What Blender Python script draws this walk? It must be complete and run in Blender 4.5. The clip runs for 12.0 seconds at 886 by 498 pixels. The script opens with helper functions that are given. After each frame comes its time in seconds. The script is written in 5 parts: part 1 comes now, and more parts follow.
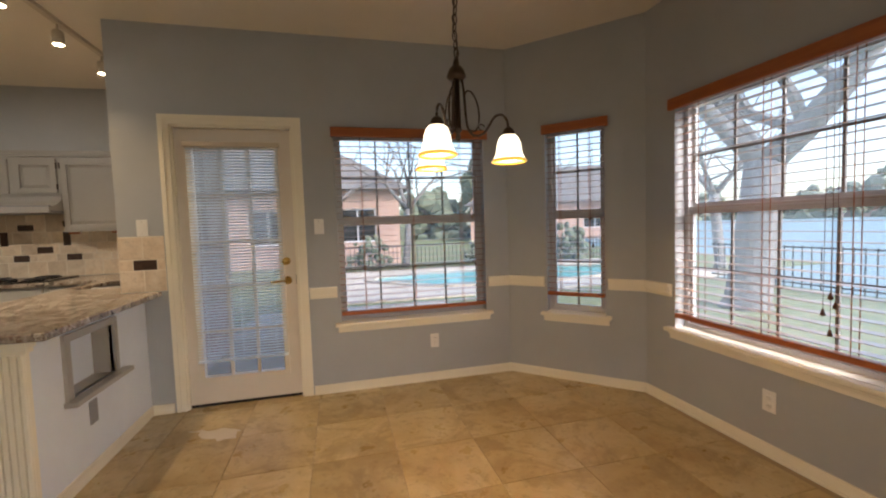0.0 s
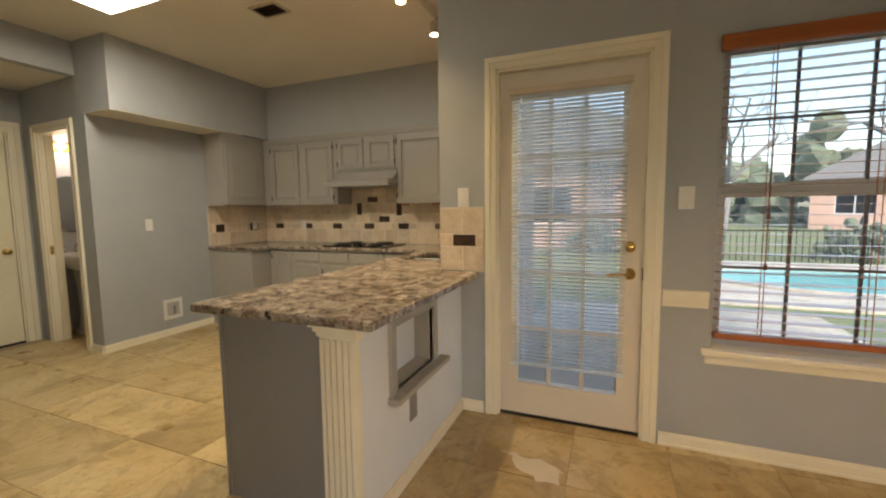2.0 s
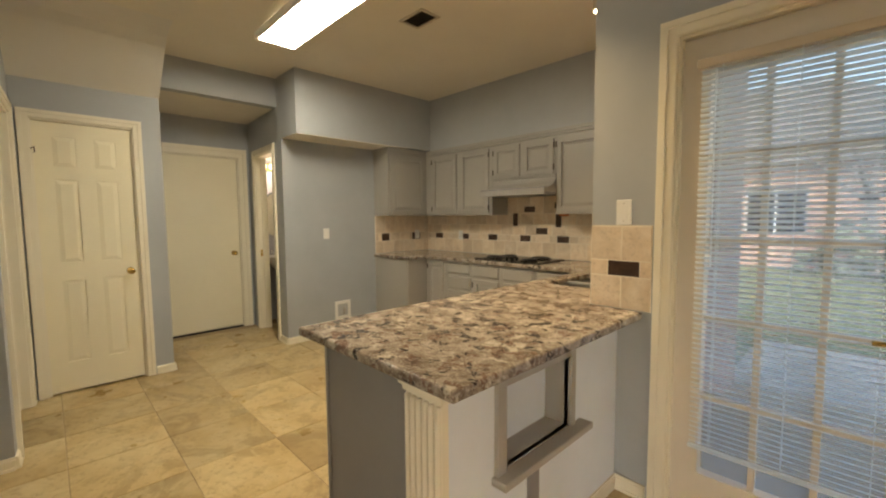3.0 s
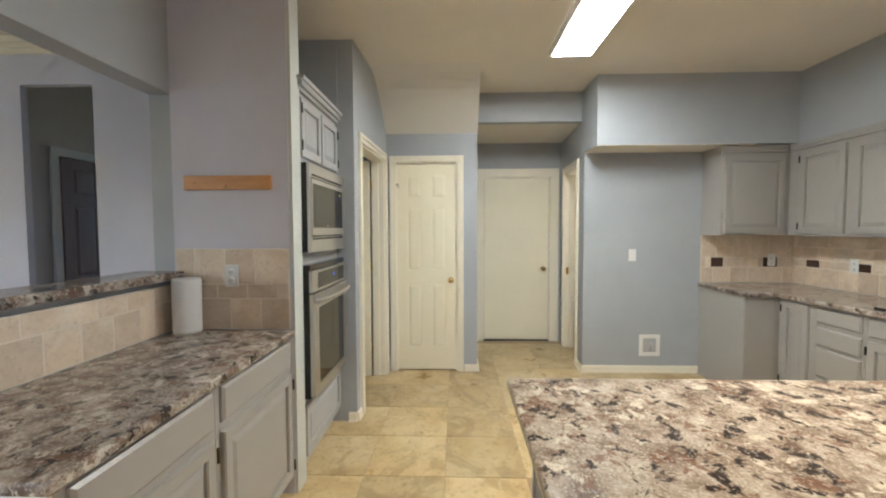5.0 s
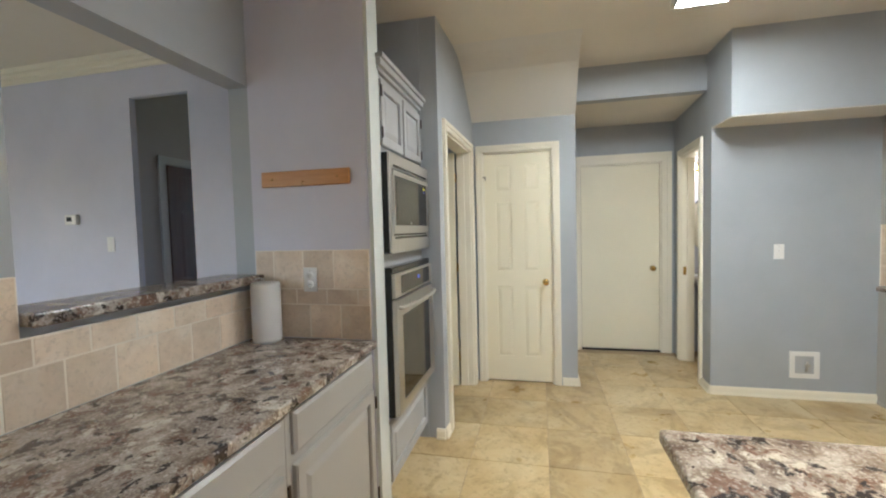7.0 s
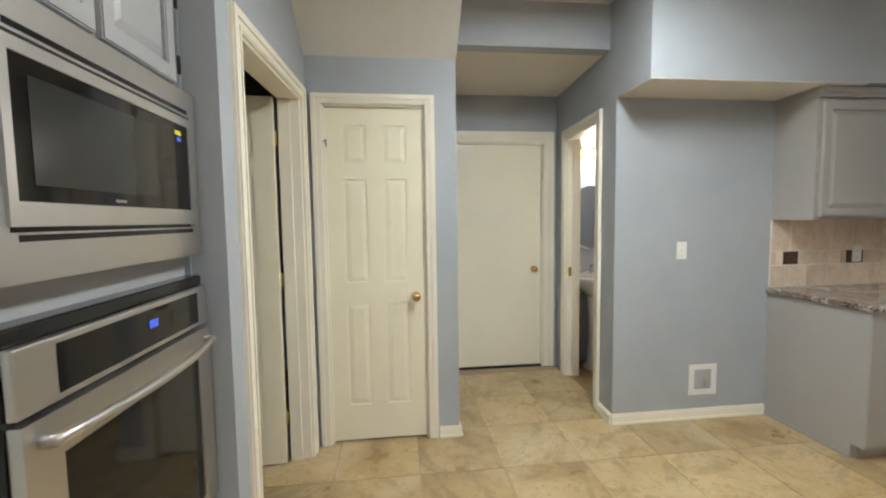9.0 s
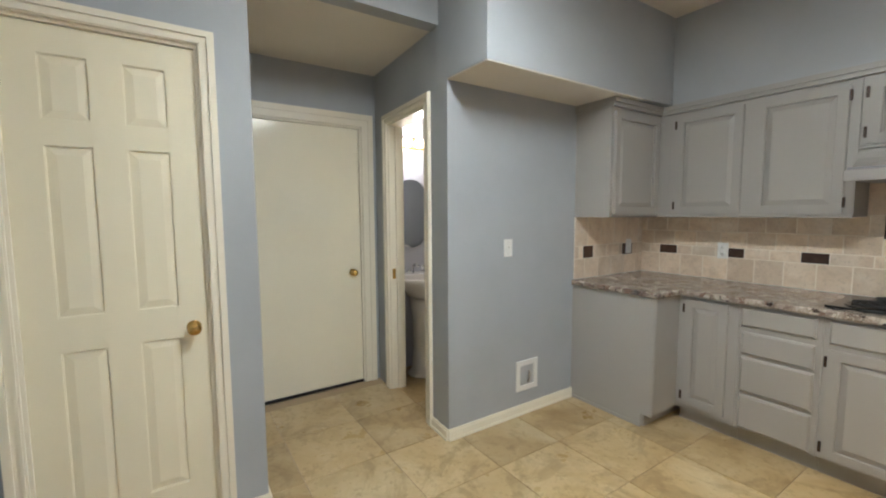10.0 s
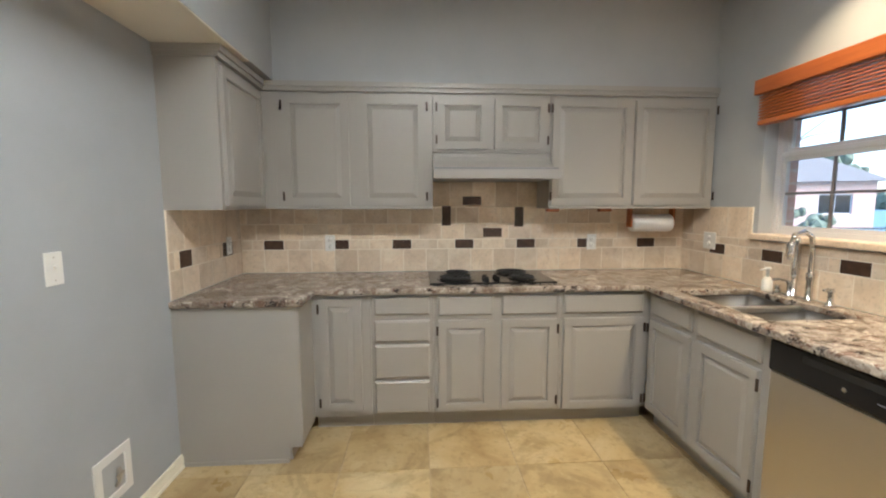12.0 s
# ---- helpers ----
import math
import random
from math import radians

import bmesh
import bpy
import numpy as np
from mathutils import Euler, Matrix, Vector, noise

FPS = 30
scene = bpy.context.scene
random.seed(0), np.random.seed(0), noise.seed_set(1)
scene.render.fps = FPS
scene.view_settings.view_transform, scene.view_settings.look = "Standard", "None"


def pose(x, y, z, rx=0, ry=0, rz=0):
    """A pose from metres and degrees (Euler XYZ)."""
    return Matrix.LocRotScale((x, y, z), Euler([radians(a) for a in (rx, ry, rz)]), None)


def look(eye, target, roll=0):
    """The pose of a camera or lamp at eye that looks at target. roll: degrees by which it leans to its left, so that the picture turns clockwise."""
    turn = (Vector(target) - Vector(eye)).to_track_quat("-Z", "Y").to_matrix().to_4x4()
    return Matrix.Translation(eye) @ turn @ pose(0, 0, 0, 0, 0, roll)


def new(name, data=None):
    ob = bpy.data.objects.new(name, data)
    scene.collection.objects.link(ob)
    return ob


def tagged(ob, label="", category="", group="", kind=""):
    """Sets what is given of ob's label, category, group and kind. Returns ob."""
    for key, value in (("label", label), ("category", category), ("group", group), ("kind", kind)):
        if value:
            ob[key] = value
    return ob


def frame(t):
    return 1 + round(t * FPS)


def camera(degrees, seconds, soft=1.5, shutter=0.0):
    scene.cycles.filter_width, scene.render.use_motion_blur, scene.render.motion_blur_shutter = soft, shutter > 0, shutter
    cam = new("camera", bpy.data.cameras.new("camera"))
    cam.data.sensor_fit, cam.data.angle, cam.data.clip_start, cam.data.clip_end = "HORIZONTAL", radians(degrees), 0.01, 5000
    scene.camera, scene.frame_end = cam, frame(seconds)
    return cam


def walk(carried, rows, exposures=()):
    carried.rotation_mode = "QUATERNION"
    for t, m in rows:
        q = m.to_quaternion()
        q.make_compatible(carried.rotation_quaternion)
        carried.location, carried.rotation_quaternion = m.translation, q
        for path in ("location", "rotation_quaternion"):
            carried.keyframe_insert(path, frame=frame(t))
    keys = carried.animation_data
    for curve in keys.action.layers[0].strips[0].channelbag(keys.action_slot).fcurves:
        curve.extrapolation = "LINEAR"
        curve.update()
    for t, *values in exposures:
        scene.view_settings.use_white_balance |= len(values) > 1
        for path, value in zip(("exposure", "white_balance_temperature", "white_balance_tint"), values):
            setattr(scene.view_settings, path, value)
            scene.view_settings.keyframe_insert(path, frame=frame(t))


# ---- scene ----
cam = camera(94.0, 12.0, soft=2.1)
PATH = [
    (0, (1.129, 0.663, 1.293), (1.616, 2.6, 1.179), -1.9),
    (0.5, (0.941, 0.852, 1.283), (1.46, 2.778, 1.136), -2.0),
    (1, (0.82, 1.116, 1.292), (0.993, 3.102, 1.126), -1.5),
    (1.5, (0.72, 1.349, 1.276), (0.41, 3.316, 1.092), -1.1),
    (2, (0.636, 1.591, 1.267), (-0.115, 3.435, 1.081), -0.7),
    (2.5, (0.611, 1.826, 1.284), (-0.519, 3.466, 1.104), -0.4),
    (3, (0.605, 2.055, 1.329), (-0.836, 3.434, 1.176), -0.5),
    (3.5, (0.509, 2.236, 1.344), (-1.178, 3.304, 1.227), -0.4),
    (3.7, (0.47, 2.297, 1.362), (-1.301, 3.222, 1.263), -0.4),
    (5.3, (0.442, 2.614, 1.417), (-1.545, 2.378, 1.316), -0.2),
    (5.5, (0.449, 2.616, 1.421), (-1.523, 2.29, 1.317), -0.2),
    (6, (0.451, 2.609, 1.421), (-1.491, 2.143, 1.316), -0.6),
    (6.5, (0.349, 2.56, 1.405), (-1.586, 2.062, 1.308), -1.0),
    (6.7, (0.259, 2.526, 1.401), (-1.679, 2.039, 1.306), -1.2),
    (8.5, (-0.824, 2.433, 1.386), (-2.819, 2.381, 1.258), -1.0),
    (9, (-1.088, 2.416, 1.384), (-3.07, 2.644, 1.243), -0.8),
    (9.5, (-1.381, 2.45, 1.383), (-3.271, 3.085, 1.231), -0.5),
    (10, (-1.62, 2.478, 1.385), (-3.283, 3.571, 1.214), -0.35),
    (10.5, (-1.837, 2.459, 1.374), (-3.118, 3.984, 1.195), -0.1),
    (11, (-2.03, 2.563, 1.324), (-2.795, 4.403, 1.152), 0.3),
    (11.5, (-2.213, 2.695, 1.361), (-2.502, 4.668, 1.186), 0.85),
    (12, (-2.378, 2.815, 1.374), (-2.252, 4.799, 1.163), -0.1),
]
EXPOSURES = [(0, 1.5, 6650, 15), (1.0, 1.55, 7300, 15), (1.5, 1.6, 7250, 13), (2.5, 1.7, 7150, 7), (3.7, 2.0, 7300, 8), (5.3, 2.4, 5280, 8), (6.7, 2.4, 5300, 8), (8.3, 2.33, 5350, 8), (9.3, 2.26, 5350, 8), (10, 2.12, 5350, 8), (11, 2.22, 5450, 9), (12, 2.3, 5550, 10)]
walk(cam, [(t, look(eye, target, roll)) for t, eye, target, roll in PATH], EXPOSURES)

# ---- world, sun and exposure ----
world = bpy.data.worlds.new("world")
scene.world = world
world.use_nodes = True
wn = world.node_tree.nodes
sky = wn.new("ShaderNodeTexSky")
sky.sky_type, sky.sun_disc = "NISHITA", False
sky.sun_elevation, sky.sun_rotation = radians(38), radians(150)
sky.air_density, sky.dust_density, sky.ozone_density = 1.0, 2.0, 1.5
world.node_tree.links.new(sky.outputs["Color"], wn["Background"].inputs["Color"])
wn["Background"].inputs["Strength"].default_value = 0.15
sun = new("sun", bpy.data.lights.new("sun", "SUN"))
sun.data.energy, sun.data.angle, sun.data.color = 1.5, radians(30), (1.0, 0.98, 0.96)
sun.matrix_world = look((0, 0, 0), (-math.sin(radians(150)), -math.cos(radians(150)), -math.tan(radians(38))))


def lamp(name, kind, place, power, colour, size=0.05):
    ob = new(name, bpy.data.lights.new(name, kind))
    ob.data.energy, ob.data.color = power, colour
    ob.data.shadow_soft_size = size
    ob.location = place
    return ob


WARM = (1.0, 0.58, 0.22)
CHAND = (1.635, 2.35)
for a in (232, 350, 110):
    lamp("bulb_light", "POINT", (CHAND[0] + 0.215 * math.cos(radians(a)), CHAND[1] + 0.215 * math.sin(radians(a)), 1.585), 5.2, WARM, 0.03)
TRACK_X, TRACK_HEADS = -0.64, (3.55, 4.06, 4.60)
for y in TRACK_HEADS:
    s = lamp("track_light", "SPOT", (TRACK_X, y, 2.585), 14.0, (1.0, 0.70, 0.36), 0.03)
    s.data.spot_size, s.data.spot_blend = radians(115), 0.8
lamp("vanity_light", "POINT", (-4.62, 4.25, 1.96), 2.4, (1.0, 0.85, 0.7), 0.04)

# ---- materials ----


class Mat:
    """A node material under construction."""

    def __init__(self, name, rough=0.5, metal=0.0, spec=0.5):
        self.m = bpy.data.materials.new(name)
        self.m.use_nodes = True
        self.t = self.m.node_tree
        self.b = self.t.nodes["Principled BSDF"]
        self.b.inputs["Roughness"].default_value = rough
        self.b.inputs["Metallic"].default_value = metal
        self.b.inputs["Specular IOR Level"].default_value = spec
        self.co = self.t.nodes.new("ShaderNodeTexCoord").outputs["Object"]

    def node(self, kind, **ins):
        n = self.t.nodes.new(kind)
        for k, v in ins.items():
            k = k.replace("_", " ")
            if hasattr(v, "is_linked"):
                self.t.links.new(v, n.inputs[k])
            else:
                n.inputs[k].default_value = v
        return n

    def vec(self, sx=1, sy=1, sz=1, shift=None):
        n = self.node("ShaderNodeMapping", Vector=self.co, Scale=(sx, sy, sz))
        if shift is not None:
            self.t.links.new(shift, n.inputs["Location"])
        return n.outputs["Vector"]

    def world_vec(self, s=1.0):
        g = self.t.nodes.new("ShaderNodeNewGeometry")
        return self.node("ShaderNodeMapping", Vector=g.outputs["Position"], Scale=(s, s, s)).outputs["Vector"]

    def noise(self, scale, detail=4, rough=0.55, vec=None, distort=0.0):
        return self.node("ShaderNodeTexNoise", Vector=vec or self.co, Scale=scale, Detail=detail, Roughness=rough, Distortion=distort).outputs["Fac"]

    def ramp(self, fac, *stops):
        n = self.node("ShaderNodeValToRGB", Fac=fac)
        e = n.color_ramp.elements
        while len(e) < len(stops):
            e.new(0.5)
        for el, (p, c) in zip(e, stops):
            el.position, el.color = p, (*c, 1) if len(c) == 3 else c
        return n.outputs["Color"]

    def mix(self, fac, a, b, mode="MIX"):
        n = self.t.nodes.new("ShaderNodeMix")
        n.data_type, n.blend_type = "RGBA", mode
        for sock, v in ((n.inputs[0], fac), (n.inputs[6], a), (n.inputs[7], b)):
            if hasattr(v, "is_linked"):
                self.t.links.new(v, sock)
            else:
                sock.default_value = v if isinstance(v, (int, float)) else (*v, 1)
        return n.outputs[2]

    def math(self, op, a, b=0.0):
        n = self.t.nodes.new("ShaderNodeMath")
        n.operation = op
        for sock, v in zip(n.inputs, (a, b)):
            if hasattr(v, "is_linked"):
                self.t.links.new(v, sock)
            else:
                sock.default_value = v
        return n.outputs[0]

    def rand(self):
        return self.t.nodes.new("ShaderNodeObjectInfo").outputs["Random"]

    def base(self, c):
        if hasattr(c, "is_linked"):
            self.t.links.new(c, self.b.inputs["Base Color"])
        else:
            self.b.inputs["Base Color"].default_value = (*c, 1)
        return self

    def rough(self, v):
        self.t.links.new(v, self.b.inputs["Roughness"])
        return self

    def bump(self, h, strength=0.2, dist=0.002):
        n = self.node("ShaderNodeBump", Height=h, Strength=strength, Distance=dist)
        self.t.links.new(n.outputs["Normal"], self.b.inputs["Normal"])
        return self

    def glow(self, c, s):
        self.b.inputs["Emission Color"].default_value = (*c, 1)
        self.b.inputs["Emission Strength"].default_value = s
        return self


def paint(name, c, rough=0.6, vary=0.06, peel=0.12, spec=0.4):
    m = Mat(name, rough, 0, spec)
    v = m.world_vec()
    lo, hi = tuple(x * (1 - vary) for x in c), tuple(min(1, x * (1 + vary)) for x in c)
    m.base(m.ramp(m.noise(1.7, 5, 0.6, v), (0.3, lo), (0.7, hi)))
    m.rough(m.ramp(m.noise(6, 4, 0.6, v), (0.3, (rough - 0.03,) * 3), (0.7, (rough + 0.03,) * 3)))
    if peel:
        m.bump(m.noise(190, 3, 0.5, v), peel, 0.0015)
    return m.m


WALL = paint("wall_paint", (0.40, 0.42, 0.445), 0.50)
FAMILY = paint("lavender_wall_paint", (0.62, 0.61, 0.685), 0.6)
# pale panel paint, its blue cast standing for window daylight
PENWHITE = paint("panel_paint", (0.73, 0.78, 0.85), 0.5)
CEIL = paint("ceiling_paint", (0.74, 0.70, 0.62), 0.85, 0.03, 0.3)
TRIM = paint("trim_paint", (0.84, 0.79, 0.66), 0.35, 0.03, 0.03)
DOORP = paint("door_paint", (0.86, 0.80, 0.62), 0.33, 0.03, 0.03)
PATIOP = paint("patio_door_paint", (0.74, 0.68, 0.60), 0.35, 0.05, 0.03)
CAB = paint("cabinet_paint", (0.37, 0.355, 0.33), 0.33, 0.03, 0.04, 0.5)
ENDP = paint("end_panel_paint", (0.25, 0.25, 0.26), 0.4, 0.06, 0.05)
TOWERP = paint("tower_paint", (0.42, 0.42, 0.42), 0.35, 0.04, 0.04)
WHITEPL = paint("white_plastic", (0.80, 0.79, 0.76), 0.33, 0.02, 0)
BEIGEPL = paint("almond_plastic", (0.66, 0.58, 0.40), 0.35, 0.03, 0)
PAPER = paint("paper_towel", (0.83, 0.82, 0.80), 0.9, 0.03, 0.6)
PORC = paint("porcelain", (0.80, 0.78, 0.76), 0.12, 0.02, 0)
FASCIAW = paint("fascia_white", (0.70, 0.68, 0.64), 0.7, 0.03, 0.2)


def metal(name, c, rough, brushed=0):
    m = Mat(name, rough, 1.0)
    v = m.vec(1.5, 150, 150) if brushed else m.co
    m.base(m.ramp(m.noise(6, 3, 0.5, v), (0.3, tuple(x * 0.96 for x in c)), (0.7, c)))
    m.rough(m.ramp(m.noise(12, 4, 0.6, v), (0.3, (rough * 0.8,) * 3), (0.7, (rough * 1.25,) * 3)))
    return m.m


STEEL = metal("brushed_steel", (0.60, 0.58, 0.55), 0.37, 2)
# darker copy of the steel holds the shade inside the sink bowls
SHADED_STEEL = metal("sink_steel", (0.22, 0.21, 0.20), 0.38, 2)
CHROME = metal("chrome", (0.72, 0.72, 0.72), 0.12)
BRASS = metal("brass", (0.62, 0.42, 0.14), 0.22)
BRONZE = metal("dark_bronze", (0.075, 0.055, 0.045), 0.38)
NICKEL = metal("dull_nickel", (0.5, 0.47, 0.42), 0.35)
BLACK = paint("black_enamel", (0.012, 0.012, 0.013), 0.18, 0.1, 0)
BLACKG = paint("oven_glass", (0.011, 0.010, 0.009), 0.06, 0.1, 0, 0.3)
RUBBER = paint("black_rubber", (0.02, 0.02, 0.02), 0.7, 0.1, 0)
GREYP = paint("grey_plastic", (0.24, 0.24, 0.26), 0.45, 0.05, 0)
YELLOW = paint("yellow_sticker", (0.85, 0.78, 0.05), 0.5, 0.02, 0)
m = Mat("blue_display", 0.3)
m.base((0.02, 0.03, 0.2)).glow((0.1, 0.2, 1.0), 0.1)
BLUELED = m.m



def hazy_glass(name, haze):
    """Window glass with a translucent film that lays a bluish daylight haze over the view."""
    m = Mat(name, 0.0)
    m.b.inputs["Transmission Weight"].default_value, m.b.inputs["IOR"].default_value = 1.0, 1.05
    m.base((0.97, 0.99, 0.99))
    film = m.node("ShaderNodeBsdfTranslucent", Color=(0.72, 0.84, 0.95, 1))
    veiled = m.node("ShaderNodeMixShader", Fac=haze)
    m.t.links.new(m.b.outputs[0], veiled.inputs[1])
    m.t.links.new(film.outputs[0], veiled.inputs[2])
    m.t.links.new(veiled.outputs[0], m.t.nodes["Material Output"].inputs["Surface"])
    return m.m


GLASS = hazy_glass("glass", 0.07)
# stronger film: the bright daylight glare is put into the door panes
DOORGLASS = hazy_glass("dusty_door_glass", 0.22)
m = Mat("mirror", 0.02, 1.0)
m.base((0.85, 0.86, 0.86))
MIRROR = m.m


def granite():
    m = Mat("granite", 0.16, 0, 0.45)
    v = m.world_vec()

    def moved(x, y, z):
        return m.node("ShaderNodeMapping", Vector=v, Location=(x, y, z)).outputs["Vector"]

    drift = m.noise(3.5, 4, 0.6, v)
    c = m.ramp(m.noise(11, 9, 0.66, v, 0.3), (0.36, (0.12, 0.085, 0.066)), (0.44, (0.22, 0.175, 0.14)), (0.51, (0.31, 0.265, 0.225)), (0.60, (0.41, 0.365, 0.315)))
    cream = m.ramp(m.math("ADD", m.noise(13, 9, 0.66, moved(5, 3, 1), 0.4), m.math("MULTIPLY", drift, 0.12)), (0.625, (0, 0, 0)), (0.65, (1, 1, 1)))
    c = m.mix(cream, c, (0.53, 0.48, 0.41))
    rust = m.ramp(m.noise(15, 9, 0.66, moved(2, 9, 4), 0.4), (0.56, (0, 0, 0)), (0.585, (0.85, 0.85, 0.85)))
    c = m.mix(rust, c, (0.17, 0.10, 0.07))
    dark = m.ramp(m.math("SUBTRACT", m.noise(17, 9, 0.66, moved(7, 1, 6), 0.4), m.math("MULTIPLY", drift, 0.10)), (0.51, (0, 0, 0)), (0.535, (1, 1, 1)))
    c = m.mix(dark, c, (0.035, 0.026, 0.024))
    grain = m.node("ShaderNodeTexVoronoi", Vector=v, Scale=190.0, Randomness=1.0)
    speck = m.node("ShaderNodeSeparateColor", Color=grain.outputs["Color"]).outputs[0]
    c = m.mix(m.ramp(speck, (0.80, (0, 0, 0)), (0.84, (0.3, 0.3, 0.3))), c, (0.08, 0.06, 0.05))
    c = m.mix(m.ramp(speck, (0.14, (0.25, 0.25, 0.25)), (0.18, (0, 0, 0))), c, (0.76, 0.73, 0.68))
    m.base(c)
    m.rough(m.ramp(m.noise(40, 3, 0.5, v), (0.3, (0.10,) * 3), (0.7, (0.2,) * 3)))
    m.bump(m.noise(30, 3, 0.5, v), 0.03, 0.001)
    return m.m


GRANITE = granite()


def travertine(name, lo, mid, hi, rough, scale=3.0, vein=0.35, spread=0.84, blotch=0.0):
    m = Mat(name, rough, 0, 0.5)
    r = m.rand()
    shift = m.node("ShaderNodeCombineXYZ", X=m.math("MULTIPLY", r, 37.0), Y=m.math("MULTIPLY", r, 71.0), Z=m.math("MULTIPLY", r, 13.0)).outputs[0]
    v = m.vec(1, 1, 1, shift)
    c = m.ramp(m.noise(scale, 7, 0.62, v, 0.7), (0.28, lo), (0.5, mid), (0.72, hi))
    c = m.mix(m.math("MULTIPLY", m.ramp(m.noise(scale * 2.3, 6, 0.7, v, 1.6), (0.50, (0, 0, 0)), (0.60, (1, 1, 1))), vein), c, tuple(x * 0.55 for x in lo))
    if blotch:
        patch = m.ramp(m.noise(scale * 0.9, 8, 0.68, v, 2.2), (0.52, (0, 0, 0)), (0.60, (1, 1, 1)))
        c = m.mix(m.math("MULTIPLY", patch, blotch), c, tuple(x * 0.62 for x in lo))
        pale = m.ramp(m.noise(scale * 3.1, 6, 0.65, v, 1.2), (0.62, (0, 0, 0)), (0.68, (1, 1, 1)))
        c = m.mix(m.math("MULTIPLY", pale, blotch * 0.8), c, tuple(x * 1.12 for x in hi))
    tone = m.ramp(r, (0.0, (spread, spread * 0.985, spread * 0.96)), (0.45, (0.97, 0.97, 0.97)), (1.0, (1.10, 1.09, 1.07)))
    c = m.mix(1.0, c, tone, "MULTIPLY")
    c = m.mix(m.math("MULTIPLY", m.ramp(m.noise(scale * 12, 4, 0.7, v), (0.56, (0, 0, 0)), (0.62, (1, 1, 1))), 0.3), c, tuple(x * 0.6 for x in lo))
    m.base(c)
    m.rough(m.ramp(m.noise(scale * 3, 5, 0.6, v), (0.3, (rough - 0.1,) * 3), (0.7, (rough + 0.14,) * 3)))
    m.bump(m.noise(scale * 9, 4, 0.55, v), 0.06, 0.002)
    return m.m


TILE = travertine("floor_travertine", (0.36, 0.25, 0.11), (0.50, 0.38, 0.195), (0.59, 0.49, 0.30), 0.34, 1.9, 0.14, 0.84, 0.40)
SPLASH = travertine("splash_travertine", (0.64, 0.505, 0.37), (0.75, 0.62, 0.475), (0.83, 0.735, 0.61), 0.42, 5.0, 0.10, 0.84, 0.12)
ACCENT = travertine("dark_accent_stone", (0.028, 0.012, 0.007), (0.055, 0.026, 0.015), (0.09, 0.046, 0.028), 0.4, 12.0, 0.2)
GROUT = paint("grout", (0.40, 0.31, 0.20), 0.85, 0.15, 0.3)
GROUTL = paint("light_grout", (0.80, 0.72, 0.60), 0.85, 0.1, 0.3)
SANDS = travertine("patio_stone", (0.38, 0.33, 0.27), (0.5, 0.44, 0.37), (0.6, 0.54, 0.47), 0.8, 2.0)


def wood(name, lo, hi, rough=0.35, axis=0):
    m = Mat(name, rough, 0, 0.5)
    s = [30, 30, 30]
    s[axis] = 2.0
    v = m.vec(*s)
    m.base(m.ramp(m.noise(1.0, 6, 0.65, v, 0.8), (0.3, lo), (0.7, hi)))
    m.bump(m.noise(2.0, 4, 0.6, v), 0.08, 0.001)
    return m.m


CHERRY = wood("cherry_wood", (0.27, 0.07, 0.018), (0.42, 0.125, 0.03))
PINE = wood("pine_wood", (0.42, 0.19, 0.05), (0.58, 0.29, 0.09))
DARKWOOD = wood("walnut_wood", (0.10, 0.04, 0.02), (0.17, 0.07, 0.03))

m = Mat("brick_face", 0.85)
bt = m.node("ShaderNodeTexBrick", Vector=m.node("ShaderNodeMapping", Vector=m.co, Rotation=(radians(90), 0, 0)).outputs["Vector"], Color1=(0.42, 0.22, 0.17, 1), Color2=(0.55, 0.33, 0.26, 1), Mortar=(0.55, 0.5, 0.45, 1), Scale=1.0)
bt.inputs["Brick Width"].default_value, bt.inputs["Row Height"].default_value, bt.inputs["Mortar Size"].default_value = 0.21, 0.075, 0.008
m.base(m.mix(m.noise(3, 4), bt.outputs["Color"], (0.5, 0.34, 0.28)))
m.bump(bt.outputs["Fac"], 0.5, -0.01)
BRICK = m.m
m = Mat("lawn", 0.95)
m.base(m.ramp(m.noise(4, 8, 0.7), (0.3, (0.10, 0.13, 0.05)), (0.5, (0.17, 0.19, 0.08)), (0.7, (0.25, 0.23, 0.12)))).bump(m.noise(60, 4), 0.6, 0.02)
LAWN = m.m
m = Mat("pool_water", 0.05)
m.base(m.ramp(m.noise(1.5, 4), (0.3, (0.10, 0.46, 0.48)), (0.7, (0.18, 0.60, 0.60)))).bump(m.noise(7, 3), 0.3, 0.03)
POOL = m.m
m = Mat("lake_water", 0.45, 0, 0.2)
m.base((0.13, 0.22, 0.26)).bump(m.noise(2.5, 5), 0.35, 0.05)
LAKE = m.m
m = Mat("bark", 0.95)
m.base(m.ramp(m.noise(9, 6, 0.7, m.vec(1, 1, 0.25)), (0.3, (0.11, 0.105, 0.105)), (0.7, (0.24, 0.225, 0.22)))).bump(m.noise(14, 5, 0.6, m.vec(1, 1, 0.2)), 0.9, 0.03)
BARK = m.m
m = Mat("far_foliage", 0.95)
m.base(m.ramp(m.noise(2, 6), (0.3, (0.09, 0.115, 0.075)), (0.7, (0.19, 0.215, 0.15))))
FOLIAGE = m.m
m = Mat("roof_shingle", 0.9)
m.base(m.ramp(m.noise(5, 5), (0.3, (0.11, 0.10, 0.10)), (0.7, (0.2, 0.19, 0.18))))
ROOF = m.m
m = Mat("diffuser", 0.5)
m.base((0.9, 0.88, 0.8)).glow((1.0, 0.925, 0.77), 13.0)
DIFFUSER = m.m
m = Mat("lit_glass_shade", 0.35)
